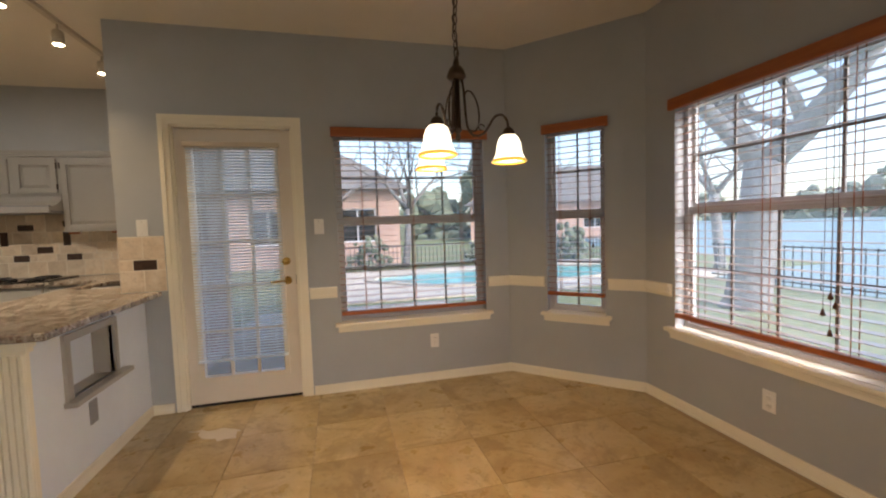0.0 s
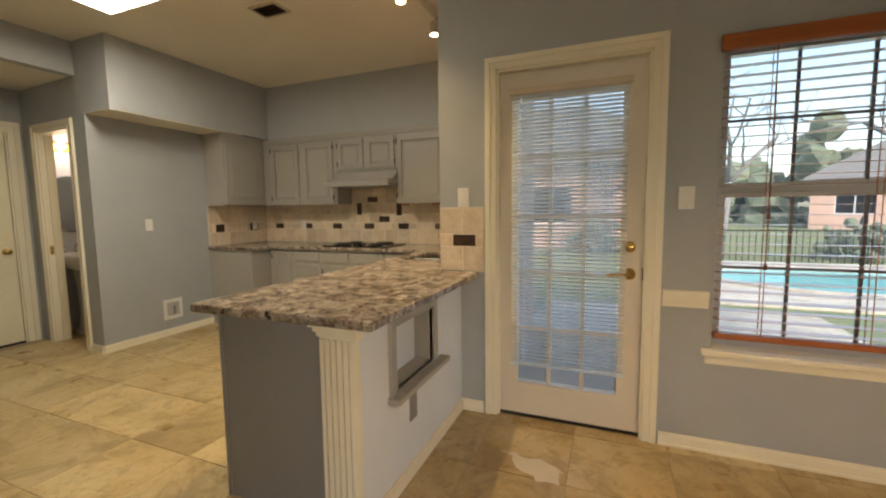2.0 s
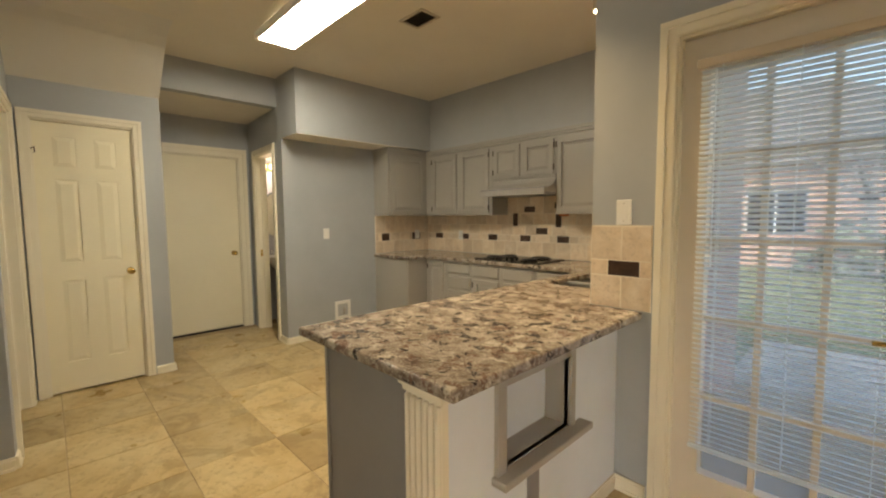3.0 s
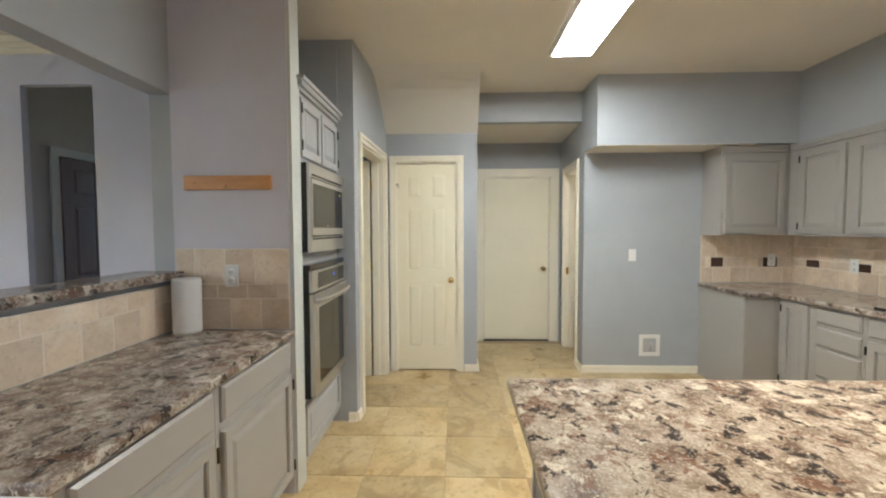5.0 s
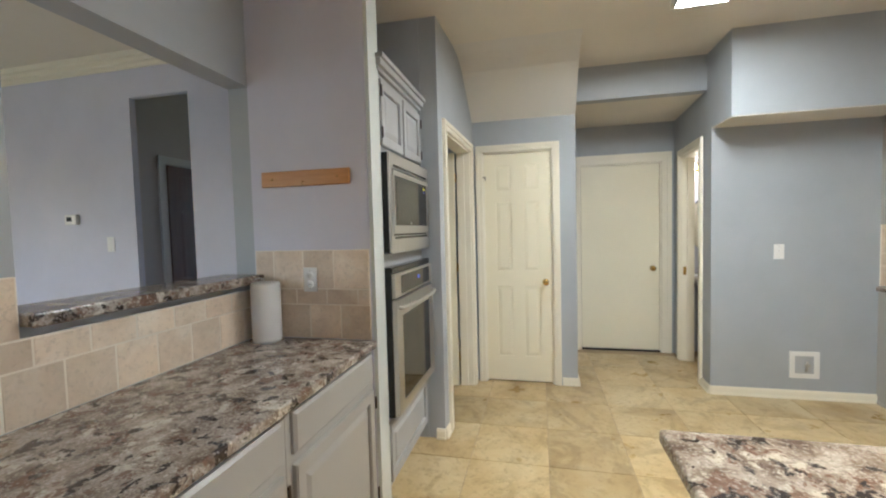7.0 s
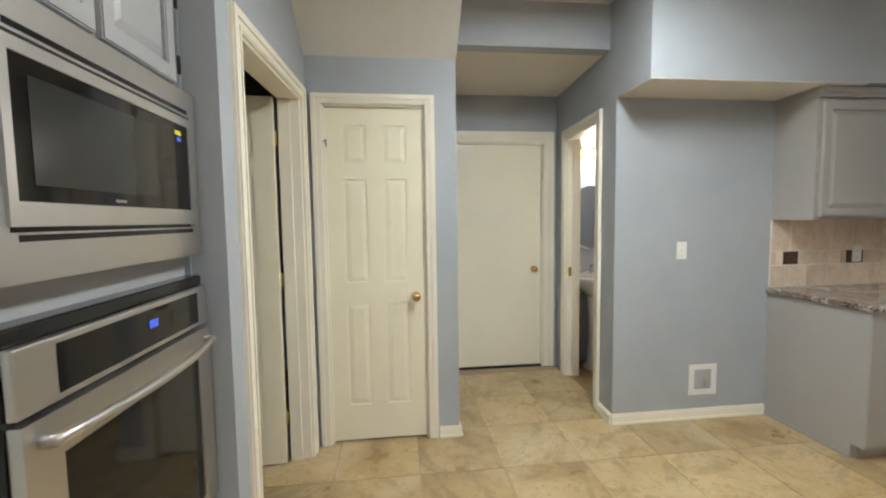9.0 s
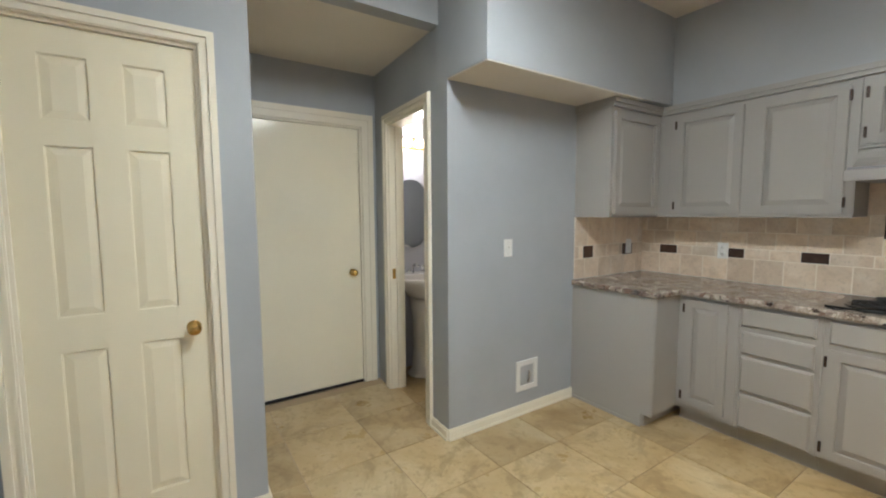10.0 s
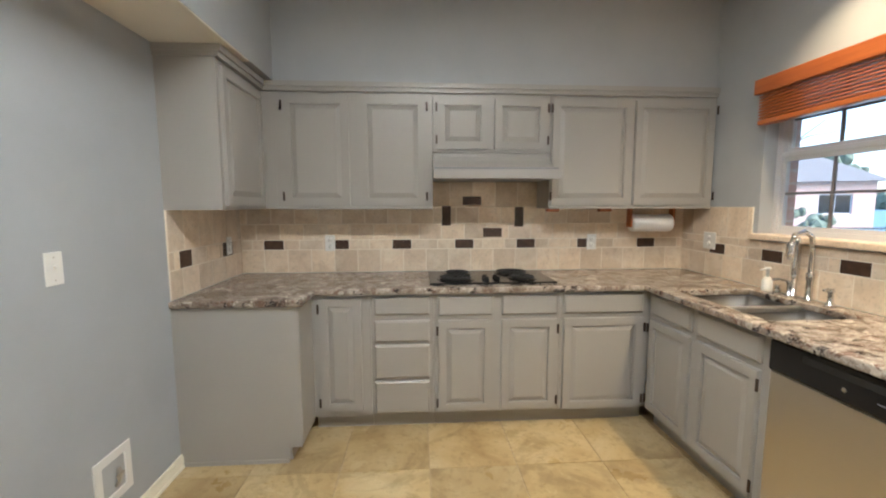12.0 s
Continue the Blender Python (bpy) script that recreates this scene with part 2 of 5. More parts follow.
m.base((0.92, 0.86, 0.7)).glow((1.0, 0.87, 0.64), 0.85)
m.b.inputs["Transmission Weight"].default_value = 0.0
SHADE = m.m
m = Mat("amber_glass_rim", 0.3)
m.base((0.75, 0.45, 0.08)).glow((1.0, 0.55, 0.08), 0.3)
RIM = m.m
m = Mat("lamp_face", 0.4)
m.base((0.9, 0.9, 0.85)).glow((1.0, 0.85, 0.55), 6.0)
LAMPF = m.m

# ---- builders ----


def box(bm, x0, x1, y0, y1, z0, z1, m=None):
    pts = [(x0, y0, z0), (x1, y0, z0), (x1, y1, z0), (x0, y1, z0), (x0, y0, z1), (x1, y0, z1), (x1, y1, z1), (x0, y1, z1)]
    vs = [bm.verts.new(m @ Vector(p) if m else p) for p in pts]
    for f in ((3, 2, 1, 0), (4, 5, 6, 7), (0, 1, 5, 4), (1, 2, 6, 5), (2, 3, 7, 6), (3, 0, 4, 7)):
        bm.faces.new([vs[i] for i in f])
    return bm


def boxes(*rows):
    bm = bmesh.new()
    for r in rows:
        box(bm, *r)
    return bm


def rounded(bm, r=0.004, seg=2):
    bmesh.ops.bevel(bm, geom=bm.edges[:] + bm.verts[:], offset=r, segments=seg, profile=0.5, affect="EDGES")
    return bm


def rbox(x0, x1, y0, y1, z0, z1, r=0.004, seg=2):
    return rounded(boxes((x0, x1, y0, y1, z0, z1)), r, seg)


def join(*bms):
    out = bmesh.new()
    for b in bms:
        me = bpy.data.meshes.new("tmp")
        b.to_mesh(me)
        out.from_mesh(me)
        bpy.data.meshes.remove(me)
        b.free()
    return out


def mesh_of(name, bm, mat, smooth=False):
    bmesh.ops.recalc_face_normals(bm, faces=bm.faces)
    me = bpy.data.meshes.new(name)
    bm.to_mesh(me)
    bm.free()
    me.materials.append(mat)
    if smooth:
        for p in me.polygons:
            p.use_smooth = True
    return me


def part(name, bm, mat, parent=None, label="", smooth=False, m=None):
    ob = new(name, mesh_of(name, bm, mat, smooth))
    if m is not None:
        ob.matrix_basis = m
    if parent:
        ob.parent = parent
    if label:
        tagged(ob, label)
    return ob


def again(ob, parent, m, name=None):
    o = new(name or ob.name.split(".")[0], ob.data)
    o.parent = parent
    o.matrix_basis = m
    return o


def thing(name, m, label, category, group="", kind=""):
    return tagged(placed(new(name), m), label, category, group, kind)


def placed(ob, m):
    ob.matrix_basis = m
    return ob


def lone(name, bm, mat, label, category, group="", kind="", smooth=False, m=None):
    return tagged(part(name, bm, mat, None, "", smooth, m), label, category, group, kind)


def structure(name, bm, mat, label, category, m=None):
    return lone(name, bm, mat, label, category, "", "structure", False, m)


def slab(w, h, t, holes=(), z0=0.0):
    """A plate along x and z, its face at y = 0 and its back at y = t, with rectangular holes (x0, x1, z0, z1)."""
    bm = bmesh.new()
    us = sorted({0.0, w, *[min(max(v, 0), w) for a in holes for v in a[:2]]})
    vs = sorted({z0, h, *[min(max(v, z0), h) for a in holes for v in a[2:]]})

    def solid(i, j):
        if not (0 <= i < len(us) - 1 and 0 <= j < len(vs) - 1):
            return False
        u, v = (us[i] + us[i + 1]) / 2, (vs[j] + vs[j + 1]) / 2
        return not any(a < u < b and c < v < d for a, b, c, d in holes)

    def quad(*p):
        bm.faces.new([bm.verts.new(q) for q in p])

    for i in range(len(us) - 1):
        for j in range(len(vs) - 1):
            if not solid(i, j):
                continue
            a, b, c, d = us[i], us[i + 1], vs[j], vs[j + 1]
            quad((a, 0, c), (b, 0, c), (b, 0, d), (a, 0, d))
            quad((a, t, c), (a, t, d), (b, t, d), (b, t, c))
            if not solid(i - 1, j):
                quad((a, 0, c), (a, 0, d), (a, t, d), (a, t, c))
            if not solid(i + 1, j):
                quad((b, 0, c), (b, t, c), (b, t, d), (b, 0, d))
            if not solid(i, j - 1):
                quad((a, 0, c), (a, t, c), (b, t, c), (b, 0, c))
            if not solid(i, j + 1):
                quad((a, 0, d), (b, 0, d), (b, t, d), (a, t, d))
    bmesh.ops.remove_doubles(bm, verts=bm.verts, dist=1e-5)
    return bm


def lathe(profile, seg=24, cap=True):
    """A turned shape from (radius, z) pairs."""
    bm = bmesh.new()
    rings = [[bm.verts.new((r * math.cos(2 * math.pi * i / seg), r * math.sin(2 * math.pi * i / seg), z)) for i in range(seg)] for r, z in profile]
    for a, b in zip(rings, rings[1:]):
        for i in range(seg):
            bm.faces.new((a[i], a[(i + 1) % seg], b[(i + 1) % seg], b[i]))
    if cap:
        bm.faces.new(rings[0][::-1])
        bm.faces.new(rings[-1])
    return bm


def tube(points, radius, seg=8, radii=None):
    """A round rod along a line of points."""
    bm = bmesh.new()
    pts = [Vector(p) for p in points]
    rings = []
    for i, p in enumerate(pts):
        d = (pts[min(i + 1, len(pts) - 1)] - pts[max(i - 1, 0)]).normalized()
        up = Vector((0, 0, 1)) if abs(d.z) < 0.95 else Vector((1, 0, 0))
        a = d.cross(up).normalized()
        b = d.cross(a)
        r = radii[i] if radii else radius
        rings.append([bm.verts.new(p + r * (math.cos(2 * math.pi * k / seg) * a + math.sin(2 * math.pi * k / seg) * b)) for k in range(seg)])
    for a, b in zip(rings, rings[1:]):
        for k in range(seg):
            bm.faces.new((a[k], a[(k + 1) % seg], b[(k + 1) % seg], b[k]))
    bm.faces.new(rings[0][::-1])
    bm.faces.new(rings[-1])
    return bm


def frustum(bm, x0, x1, z0, z1, y_out, y_in, rim):
    """A raised panel: its outer edge at depth y_in, its field at y_out."""
    o = [bm.verts.new(p) for p in ((x0, y_in, z0), (x1, y_in, z0), (x1, y_in, z1), (x0, y_in, z1))]
    i = [bm.verts.new(p) for p in ((x0 + rim, y_out, z0 + rim), (x1 - rim, y_out, z0 + rim), (x1 - rim, y_out, z1 - rim), (x0 + rim, y_out, z1 - rim))]
    bm.faces.new(i)
    for k in range(4):
        bm.faces.new((o[k], o[(k + 1) % 4], i[(k + 1) % 4], i[k]))


def panelled(w, h, t, panels, rim=0.03, depth=0.009):
    """A door leaf with sunk and raised panels, face at y = 0."""
    bm = slab(w, h, t, panels)
    bm.normal_update()
    e = [x for x in bm.edges if all(abs(v.co.y) < 1e-6 for v in x.verts) and any(abs(f.normal.y) < 0.5 for f in x.link_faces)]
    bmesh.ops.bevel(bm, geom=e, offset=0.004, segments=2, affect="EDGES")
    for a, b, c, d in panels:
        frustum(bm, a - 0.001, b + 0.001, c - 0.001, d + 0.001, 0.003, depth, rim)
        vs = [bm.verts.new(p) for p in ((a, t - 0.0015, c), (a, t - 0.0015, d), (b, t - 0.0015, d), (b, t - 0.0015, c))]
        bm.faces.new(vs)
    return bm


def at(x, y, z=0.0, turn=0.0):
    return pose(x, y, z, 0, 0, turn)


# ---- structure ----
H = 2.76
XK, YN, YK, XW, YS = -0.36, 4.0, 5.83, -3.63, 1.11
XEAST, XGAR = 3.315, -4.76


def wall(name, x, y, turn, length, thick, holes=(), mat=WALL, top=H, base=0.0, label="blue-grey painted drywall wall"):
    return structure(name, slab(length, top, thick, holes, base), mat, label, "wall", at(x, y, 0, turn))


W1, W3Y = (1.12, 2.34, 0.55, 2.06), (1.77, 2.97)
wall("wall_nook_north", XK, YN, 0, 2.915, 0.15, [(0.002 - XK, 0.818 - XK, -1, 2.07), (W1[0] - XK, W1[1] - XK, 0.55, 2.06)])
DIAG = math.hypot(0.76, 0.765)
wall("wall_nook_diagonal", 2.555, 4.0, -45.19, DIAG, 0.15, [(0.335, 0.795, 0.55, 2.06)])
# the second hole is an unseen opening, added to let in more daylight
wall("wall_east", XEAST, 3.235, -90, 7.7, 0.15, [(3.235 - W3Y[1], 3.235 - W3Y[0], 0.55, 2.06), (4.0, 6.9, 0.4, 2.3)])
SW = (4.22, 5.14, 1.20, 2.06)
wall("wall_kitchen_east", XK, YK, -90, 1.68, 0.15, [(YK - SW[1], YK - SW[0], SW[2], SW[3])])
wall("wall_kitchen_north", -4.9, YK, 0, 4.69, 0.15)
wall("wall_fridge", XW, 3.834, 90, 1.996, 0.115)
SKEW = -3.13
wall("wall_powder_south", -4.875, 3.90, SKEW, 1.17, 0.113, [(0.365, 0.985, -1, 2.062)])
wall("wall_garage", XGAR, 2.685, 90, 1.21, 0.115, [(0.24, 1.085, -1, 2.068)])
wall("wall_hall_south", -3.745, 2.80, 180, 1.015, 0.115)
wall("wall_pantry", XW, 1.86, 90, 0.94, 0.115, [(0.137, 0.747, -1, 2.075)])
CLOSET = 177.4
wall("wall_closet", -2.528, 1.86, CLOSET, 1.217, 0.115, [(0.165, 0.982, -1, 2.075)])
wall("wall_tower_end", -2.528, 0.99, 90, 0.755, 0.115)
PT = (-1.70, -0.72, 1.19, 2.12)
wall("wall_pass_through", -0.25, YS, 180, 2.27, 0.12, [(-0.25 - PT[1], -0.25 - PT[0], PT[2], PT[3])])
wall("wall_rack", -1.685, YS, 90, 0.615, 0.12, (), FAMILY, label="lavender-grey painted drywall wall")
# rooms beyond
wall("wall_family_west", -2.45, -4.5, 90, 5.49, 0.05, [(3.99, 4.52, -1, 2.45)], FAMILY, label="lavender-grey painted drywall wall")
# unseen opening added here so daylight reaches the family room
wall("wall_family_south", XEAST, -4.5, 180, 5.9, 0.15, [(0.8, 3.6, 0.5, 2.2)], FAMILY, label="lavender-grey painted drywall wall with unseen opening added for daylight")
# browner paint on these two walls offsets the blue daylight in the passage
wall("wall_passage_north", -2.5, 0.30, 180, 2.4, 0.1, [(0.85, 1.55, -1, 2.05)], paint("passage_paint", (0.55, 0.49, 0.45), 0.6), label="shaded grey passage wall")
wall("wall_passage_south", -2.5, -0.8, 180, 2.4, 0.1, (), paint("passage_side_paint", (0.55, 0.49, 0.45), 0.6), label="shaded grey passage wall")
# unseen opening added to brighten the passage with daylight from the west
wall("wall_passage_west", -4.9, -0.9, 90, 1.3, 0.1, [(0.15, 1.05, 0.5, 2.3)], FAMILY, label="shaded grey passage wall")
wall("wall_closet_back", -4.9, 0.75, 0, 2.3, 0.1, (), WALL)
# matching unseen hole in the outer wall, added for the passage daylight
wall("wall_house_west", -5.02, -0.9, 90, 6.9, 0.12, [(0.15, 1.05, 0.5, 2.3)], WALL)
wall("wall_powder_west", -4.85, 3.935, 90, 1.895, 0.1, (), paint("powder_paint", (0.50, 0.50, 0.55), 0.6), label="pale lilac powder room wall")
# ceilings
structure("ceiling", boxes((-5.2, 3.6, -4.75, 6.1, H, 2.92)), CEIL, "off-white textured drywall ceiling", "ceiling")
structure("ceiling_hall", boxes((XGAR, -3.724, 2.80, 3.90, 2.478, 2.493)), CEIL, "off-white lowered hall ceiling", "ceiling")
structure("wall_hall_header", boxes((-3.82, -3.72, 2.80, 3.85, 2.475, H)), WALL, "blue-grey painted drop above the hall opening", "wall")
bm = bmesh.new()
cove = [(XW, H), (XW, 2.347), (-3.36, 2.592), (-3.28, 2.66), (-3.20, 2.712), (-3.12, 2.744), (-3.03, 2.757), (-2.97, H)]
a = [bm.verts.new((x, 1.86, z)) for x, z in cove]
b = [bm.verts.new((x, 2.803, z)) for x, z in cove]
bm.faces.new(a)
bm.faces.new(b[::-1])
for k in range(len(cove)):
    bm.faces.new((a[k], a[(k + 1) % len(cove)], b[(k + 1) % len(cove)], b[k]))
structure("ceiling_slope", bm, FASCIAW, "off-white sloping drywall under the stairs", "ceiling")
SOF = 2.145
structure("wall_soffit_west", boxes((XW, -3.27, 3.832, 5.56, SOF + 0.006, H)), WALL, "blue-grey painted soffit above cabinets", "wall")
structure("wall_soffit_north", boxes((-3.63, XK, 5.56, YK, SOF + 0.006, H)), WALL, "blue-grey painted soffit above cabinets", "wall")
structure("ceiling_soffit", boxes((XW, -3.273, 3.835, 5.2, SOF, SOF + 0.006)), CEIL, "off-white underside of the soffit", "ceiling")
# family room crown
bm = bmesh.new()
for z, d in ((2.66, 0.02), (2.69, 0.05), (2.72, 0.08)):
    box(bm, -2.45, -2.45 + d, -4.5, 0.99, z, z + 0.032 if z < 2.71 else H)
structure("crown_moulding", bm, TRIM, "white crown moulding under the ceiling", "moulding")

# ---- floor ----
floor = structure("floor", boxes((-5.2, 3.5, -4.7, 6.0, -0.12, -0.004)), GROUT, "travertine tile floor with narrow sand grout", "floor")

# ---- trim ----


def baseboard(name, x, y, turn, length):
    bm = boxes((0, length, -0.014, 0, 0, 0.056), (0, length, -0.009, 0, 0.056, 0.068), (0, length, -0.02, -0.014, 0, 0.014))
    return structure(name, bm, TRIM, "cream painted wooden baseboard", "baseboard", at(x, y, 0, turn))


baseboard("baseboard_1", -0.225, YN, 0, 0.147)
baseboard("baseboard_2", 0.895, YN, 0, 1.66)
baseboard("baseboard_3", 2.555, 4.0, -45.19, DIAG)
baseboard("baseboard_4", XEAST, 3.235, -90, 5)
baseboard("baseboard_5", XW, 3.828, 90, 1.13)
baseboard("baseboard_6", -3.83, 3.843, SKEW, 0.20)
baseboard("baseboard_7", XW, 2.672, 90, 0.128)
baseboard("baseboard_8", XW + 0.014, 2.80, 180, 1.14)
baseboard("baseboard_9", -2.528, 1.86, CLOSET, 0.095)
baseboard("baseboard_10", -2.528, 1.80, 90, 0.06)
baseboard("baseboard_11", -2.45, -4.5, 90, 3.99)


def chair_rail(name, x, y, turn, length):
    bm = boxes((0, length, -0.018, 0, 0.757, 0.842), (0, length, -0.032, -0.018, 0.815, 0.838), (0, length, -0.026, -0.018, 0.772, 0.783))
    return structure(name, bm, TRIM, "cream painted wooden chair rail", "trim", at(x, y, 0, turn))


chair_rail("trim_1", 0.893, YN, 0, 0.207)
chair_rail("trim_2", 2.36, YN, 0, 0.195)
chair_rail("trim_3", 2.555, 4.0, -45.19, 0.315)
chair_rail("trim_4", 2.555 + 0.815 * math.cos(radians(45.19)), 4.0 - 0.815 * math.sin(radians(45.19)), -45.19, DIAG - 0.815)
chair_rail("trim_5", XEAST, 3.235, -90, 0.245)
chair_rail("trim_6", XEAST, W3Y[0] - 0.02, -90, 3.0)


def casing(name, x, y, turn, w, h, thick, mat=TRIM, wide=0.07, back=True):
    """A door's lining and casing; the opening runs from the origin along x."""
    t = tagged(thing(name, at(x, y, 0, turn), "cream painted wooden door casing", "door frame"), kind="structure")
    prof = ((0, wide, 0.014), (wide * 0.55, wide - 0.003, 0.022), (0.005, 0.015, 0.019))
    for side in (0, 1):
        bm = bmesh.new()
        for a, b, d in prof:
            if side:
                box(bm, w + a - 0.004, w + b - 0.004, -d, 0, 0, h + a)
            else:
                box(bm, 0.004 - b, 0.004 - a, -d, 0, 0, h + a)
        part("casing_side", bm, mat, t)
    bm = bmesh.new()
    for a, b, d in prof:
        box(bm, 0.004 - b, w + b - 0.004, -d, 0, h + a - 0.004 if a else h - 0.004, h + b - 0.004)
    part("casing_head", bm, mat, t)
    part("jamb", boxes((0, 0.016, 0, thick, 0, h), (0.016, 0.028, thick * 0.45, thick, 0, h)), mat, t)
    part("jamb", boxes((w - 0.016, w, 0, thick, 0, h), (w - 0.028, w - 0.016, thick * 0.45, thick, 0, h)), mat, t)
    part("jamb_head", boxes((0.016, w - 0.016, 0, thick, h - 0.016, h)), mat, t)
    return t


casing("door_frame_patio", 0.002, YN, 0, 0.816, 2.07, 0.15, TRIM, 0.072)
casing("door_frame_powder", -4.51, 3.88, SKEW, 0.62, 2.062, 0.115)
casing("door_frame_garage", XGAR, 2.925, 90, 0.845, 2.068, 0.115, TRIM, 0.10)
casing("door_frame_pantry", XW, 1.997, 90, 0.61, 2.075, 0.115, TRIM, 0.062)
casing("door_frame_closet", -2.693, 1.8675, CLOSET, 0.817, 2.075, 0.115)
casing("door_frame_passage", -3.35, 0.30, 180, 0.70, 2.05, 0.1)

# ---- doors ----
SIX = lambda w, h: [(a, b, c, d) for a, b in ((0.115, w / 2 - 0.055), (w / 2 + 0.055, w - 0.115)) for c, d in ((0.23, 0.86), (1.00, 1.62), (1.72, 1.94))]


def knob(parent, x, z, mat=BRASS, y=0.0, plate=0.028):
    bm = lathe([(plate, 0), (plate * 0.9, 0.006), (0.010, 0.010), (0.010, 0.032), (0.022, 0.038), (0.027, 0.048), (0.024, 0.058), (0.012, 0.063)], 20)
    return part("door_knob", bm, mat, parent, "polished brass knob" if mat is BRASS else "", True, pose(x, y, z, 90))


def hinge(parent, x, z, mat, y=-0.004):
    return part("hinge", join(tube([(0, 0, -0.04), (0, 0, 0.04)], 0.006), boxes((-0.014, 0.014, 0.0, 0.004, -0.038, 0.038))), mat, parent, "", False, at(x, y, z))


d = thing("door_pantry", at(XW - 0.012, 2.003, 0.012, 90), "cream six-panel interior door, closed, brass knob", "door")
part("leaf", panelled(0.598, 2.045, 0.035, SIX(0.598, 2.045)), DOORP, d)
knob(d, 0.535, 0.90)
for z in (0.25, 1.05, 1.83):
    hinge(d, -0.002, z, DOORP)
part("strike", boxes((0.59, 0.599, -0.002, 0.0, 0.86, 0.94)), BRASS, d)
part("hook_latch", tube([(0.0, -0.012, 1.84), (0.02, -0.03, 1.85), (0.02, -0.03, 1.81)], 0.004), BRONZE, d)
tagged(d, kind="structure")

d = thing("door_garage", at(XGAR - 0.012, 2.945, 0.02, 90), "cream flush door, closed, glossy paint, brass knob", "door", kind="structure")
part("leaf", rbox(0, 0.805, 0, 0.04, 0, 2.03, 0.003), paint("gloss_door_paint", (0.86, 0.81, 0.65), 0.16, 0.03, 0.02, 0.5), d)
knob(d, 0.735, 0.90)
part("threshold", boxes((-0.01, 0.81, -0.01, 0.05, -0.018, -0.002)), RUBBER, d, "dark door sweep")

d = thing("door_closet", at(-3.472, 1.775, 0.012, -88), "cream six-panel interior door, swung open into the closet", "door", kind="structure")
part("leaf", panelled(0.76, 2.045, 0.018, SIX(0.76, 2.045)), DOORP, d)
part("leaf_back", panelled(0.76, 2.045, 0.018, SIX(0.76, 2.045)), DOORP, d, "", False, pose(0.76, 0.036, 0, 0, 0, 180))
knob(d, 0.70, 0.90)
for z in (0.25, 1.05, 1.83):
    hinge(d, 0.002, z, BRASS)

d = thing("door_powder", at(-3.925, 3.972, 0.012, 88), "cream powder room door, swung fully open inward", "door", kind="structure")
part("leaf", panelled(0.58, 2.0, 0.035, SIX(0.58, 2.0)), DOORP, d)
knob(d, 0.52, 0.90)
lone("strike_plate", rbox(-0.002, 0.002, -0.014, 0.014, -0.04, 0.04, 0.001), BRASS, "brass strike plate on the door jamb", "strike plate", m=at(-4.492, 3.91, 0.92))

# patio door
d = thing("door_patio", at(0.018, YN + 0.03, 0.02, 0), "cream patio door with divided glass and white mini blind", "door", kind="structure")
gx0, gx1, gz0, gz1 = 0.105, 0.665, 0.20, 1.885
part("leaf", slab(0.784, 2.03, 0.045, [(gx0, gx1, gz0, gz1)]), PATIOP, d)
bm = boxes((gx0 - 0.035, gx1 + 0.035, -0.012, 0.0, gz0 - 0.035, gz0), (gx0 - 0.035, gx1 + 0.035, -0.012, 0.0, gz1, gz1 + 0.035), (gx0 - 0.035, gx0, -0.012, 0, gz0, gz1), (gx1, gx1 + 0.035, -0.012, 0, gz0, gz1))
part("glazing_bead", bm, PATIOP, d)
pw, ph = (gx1 - gx0) / 3, (gz1 - gz0) / 5
bm = bmesh.new()
for i in (1, 2):
    box(bm, gx0 + i * pw - 0.011, gx0 + i * pw + 0.011, 0.004, 0.04, gz0, gz1)
for j in range(1, 5):
    box(bm, gx0, gx1, 0.006, 0.038, gz0 + j * ph - 0.011, gz0 + j * ph + 0.011)
part("muntins", bm, PATIOP, d)
pane = None
for i in range(3):
    for j in range(5):
        mm = at(gx0 + i * pw + pw / 2, 0.022, gz0 + j * ph + ph / 2)
        if pane is None:
            pane = part("pane", boxes((-pw / 2 + 0.011, pw / 2 - 0.011, -0.002, 0.002, -ph / 2 + 0.011, ph / 2 - 0.011)), DOORGLASS, d, "clear glass", False, mm)
            o = pane
        else:
            o = again(pane, d, mm)
        o.visible_shadow = False
knob(d, 0.715, 1.04, BRASS, 0.0, 0.03)
bm = join(lathe([(0.033, 0), (0.03, 0.008), (0.012, 0.012), (0.012, 0.045)], 20))
part("lever_rose", bm, BRASS, d, "brass lever handle", True, pose(0.715, 0, 0.89, 90))
part("lever", tube([(0.715, -0.045, 0.89), (0.68, -0.05, 0.892), (0.62, -0.048, 0.887), (0.60, -0.045, 0.885)], 0.008, 10), BRASS, d, "", True)
part("latch_plate", boxes((0.778, 0.786, -0.003, 0.03, 0.86, 0.93)), BRONZE, d)
for z in (0.25, 1.0, 1.82):
    hinge(d, -0.006, z, PATIOP)
part("door_sweep", boxes((0, 0.784, -0.004, 0.045, -0.018, 0.0)), RUBBER, d, "black rubber sweep")
b = thing("mini_blind", at(0.018, YN + 0.03, 0.02, 0), "white aluminium mini blind lowered over door glass", "blind")
part("headrail", rbox(0.06, 0.71, -0.045, -0.013, 1.895, 1.93, 0.004), paint("blind_rail", (0.62, 0.53, 0.42), 0.4, 0.04, 0), b)
ws = Mat("white_slat", 0.35).base((0.86, 0.88, 0.90))
tl = ws.node("ShaderNodeBsdfTranslucent", Color=(0.88, 0.94, 0.99, 1))
mx = ws.node("ShaderNodeMixShader", Fac=0.82)
ws.t.links.new(ws.b.outputs[0], mx.inputs[1])
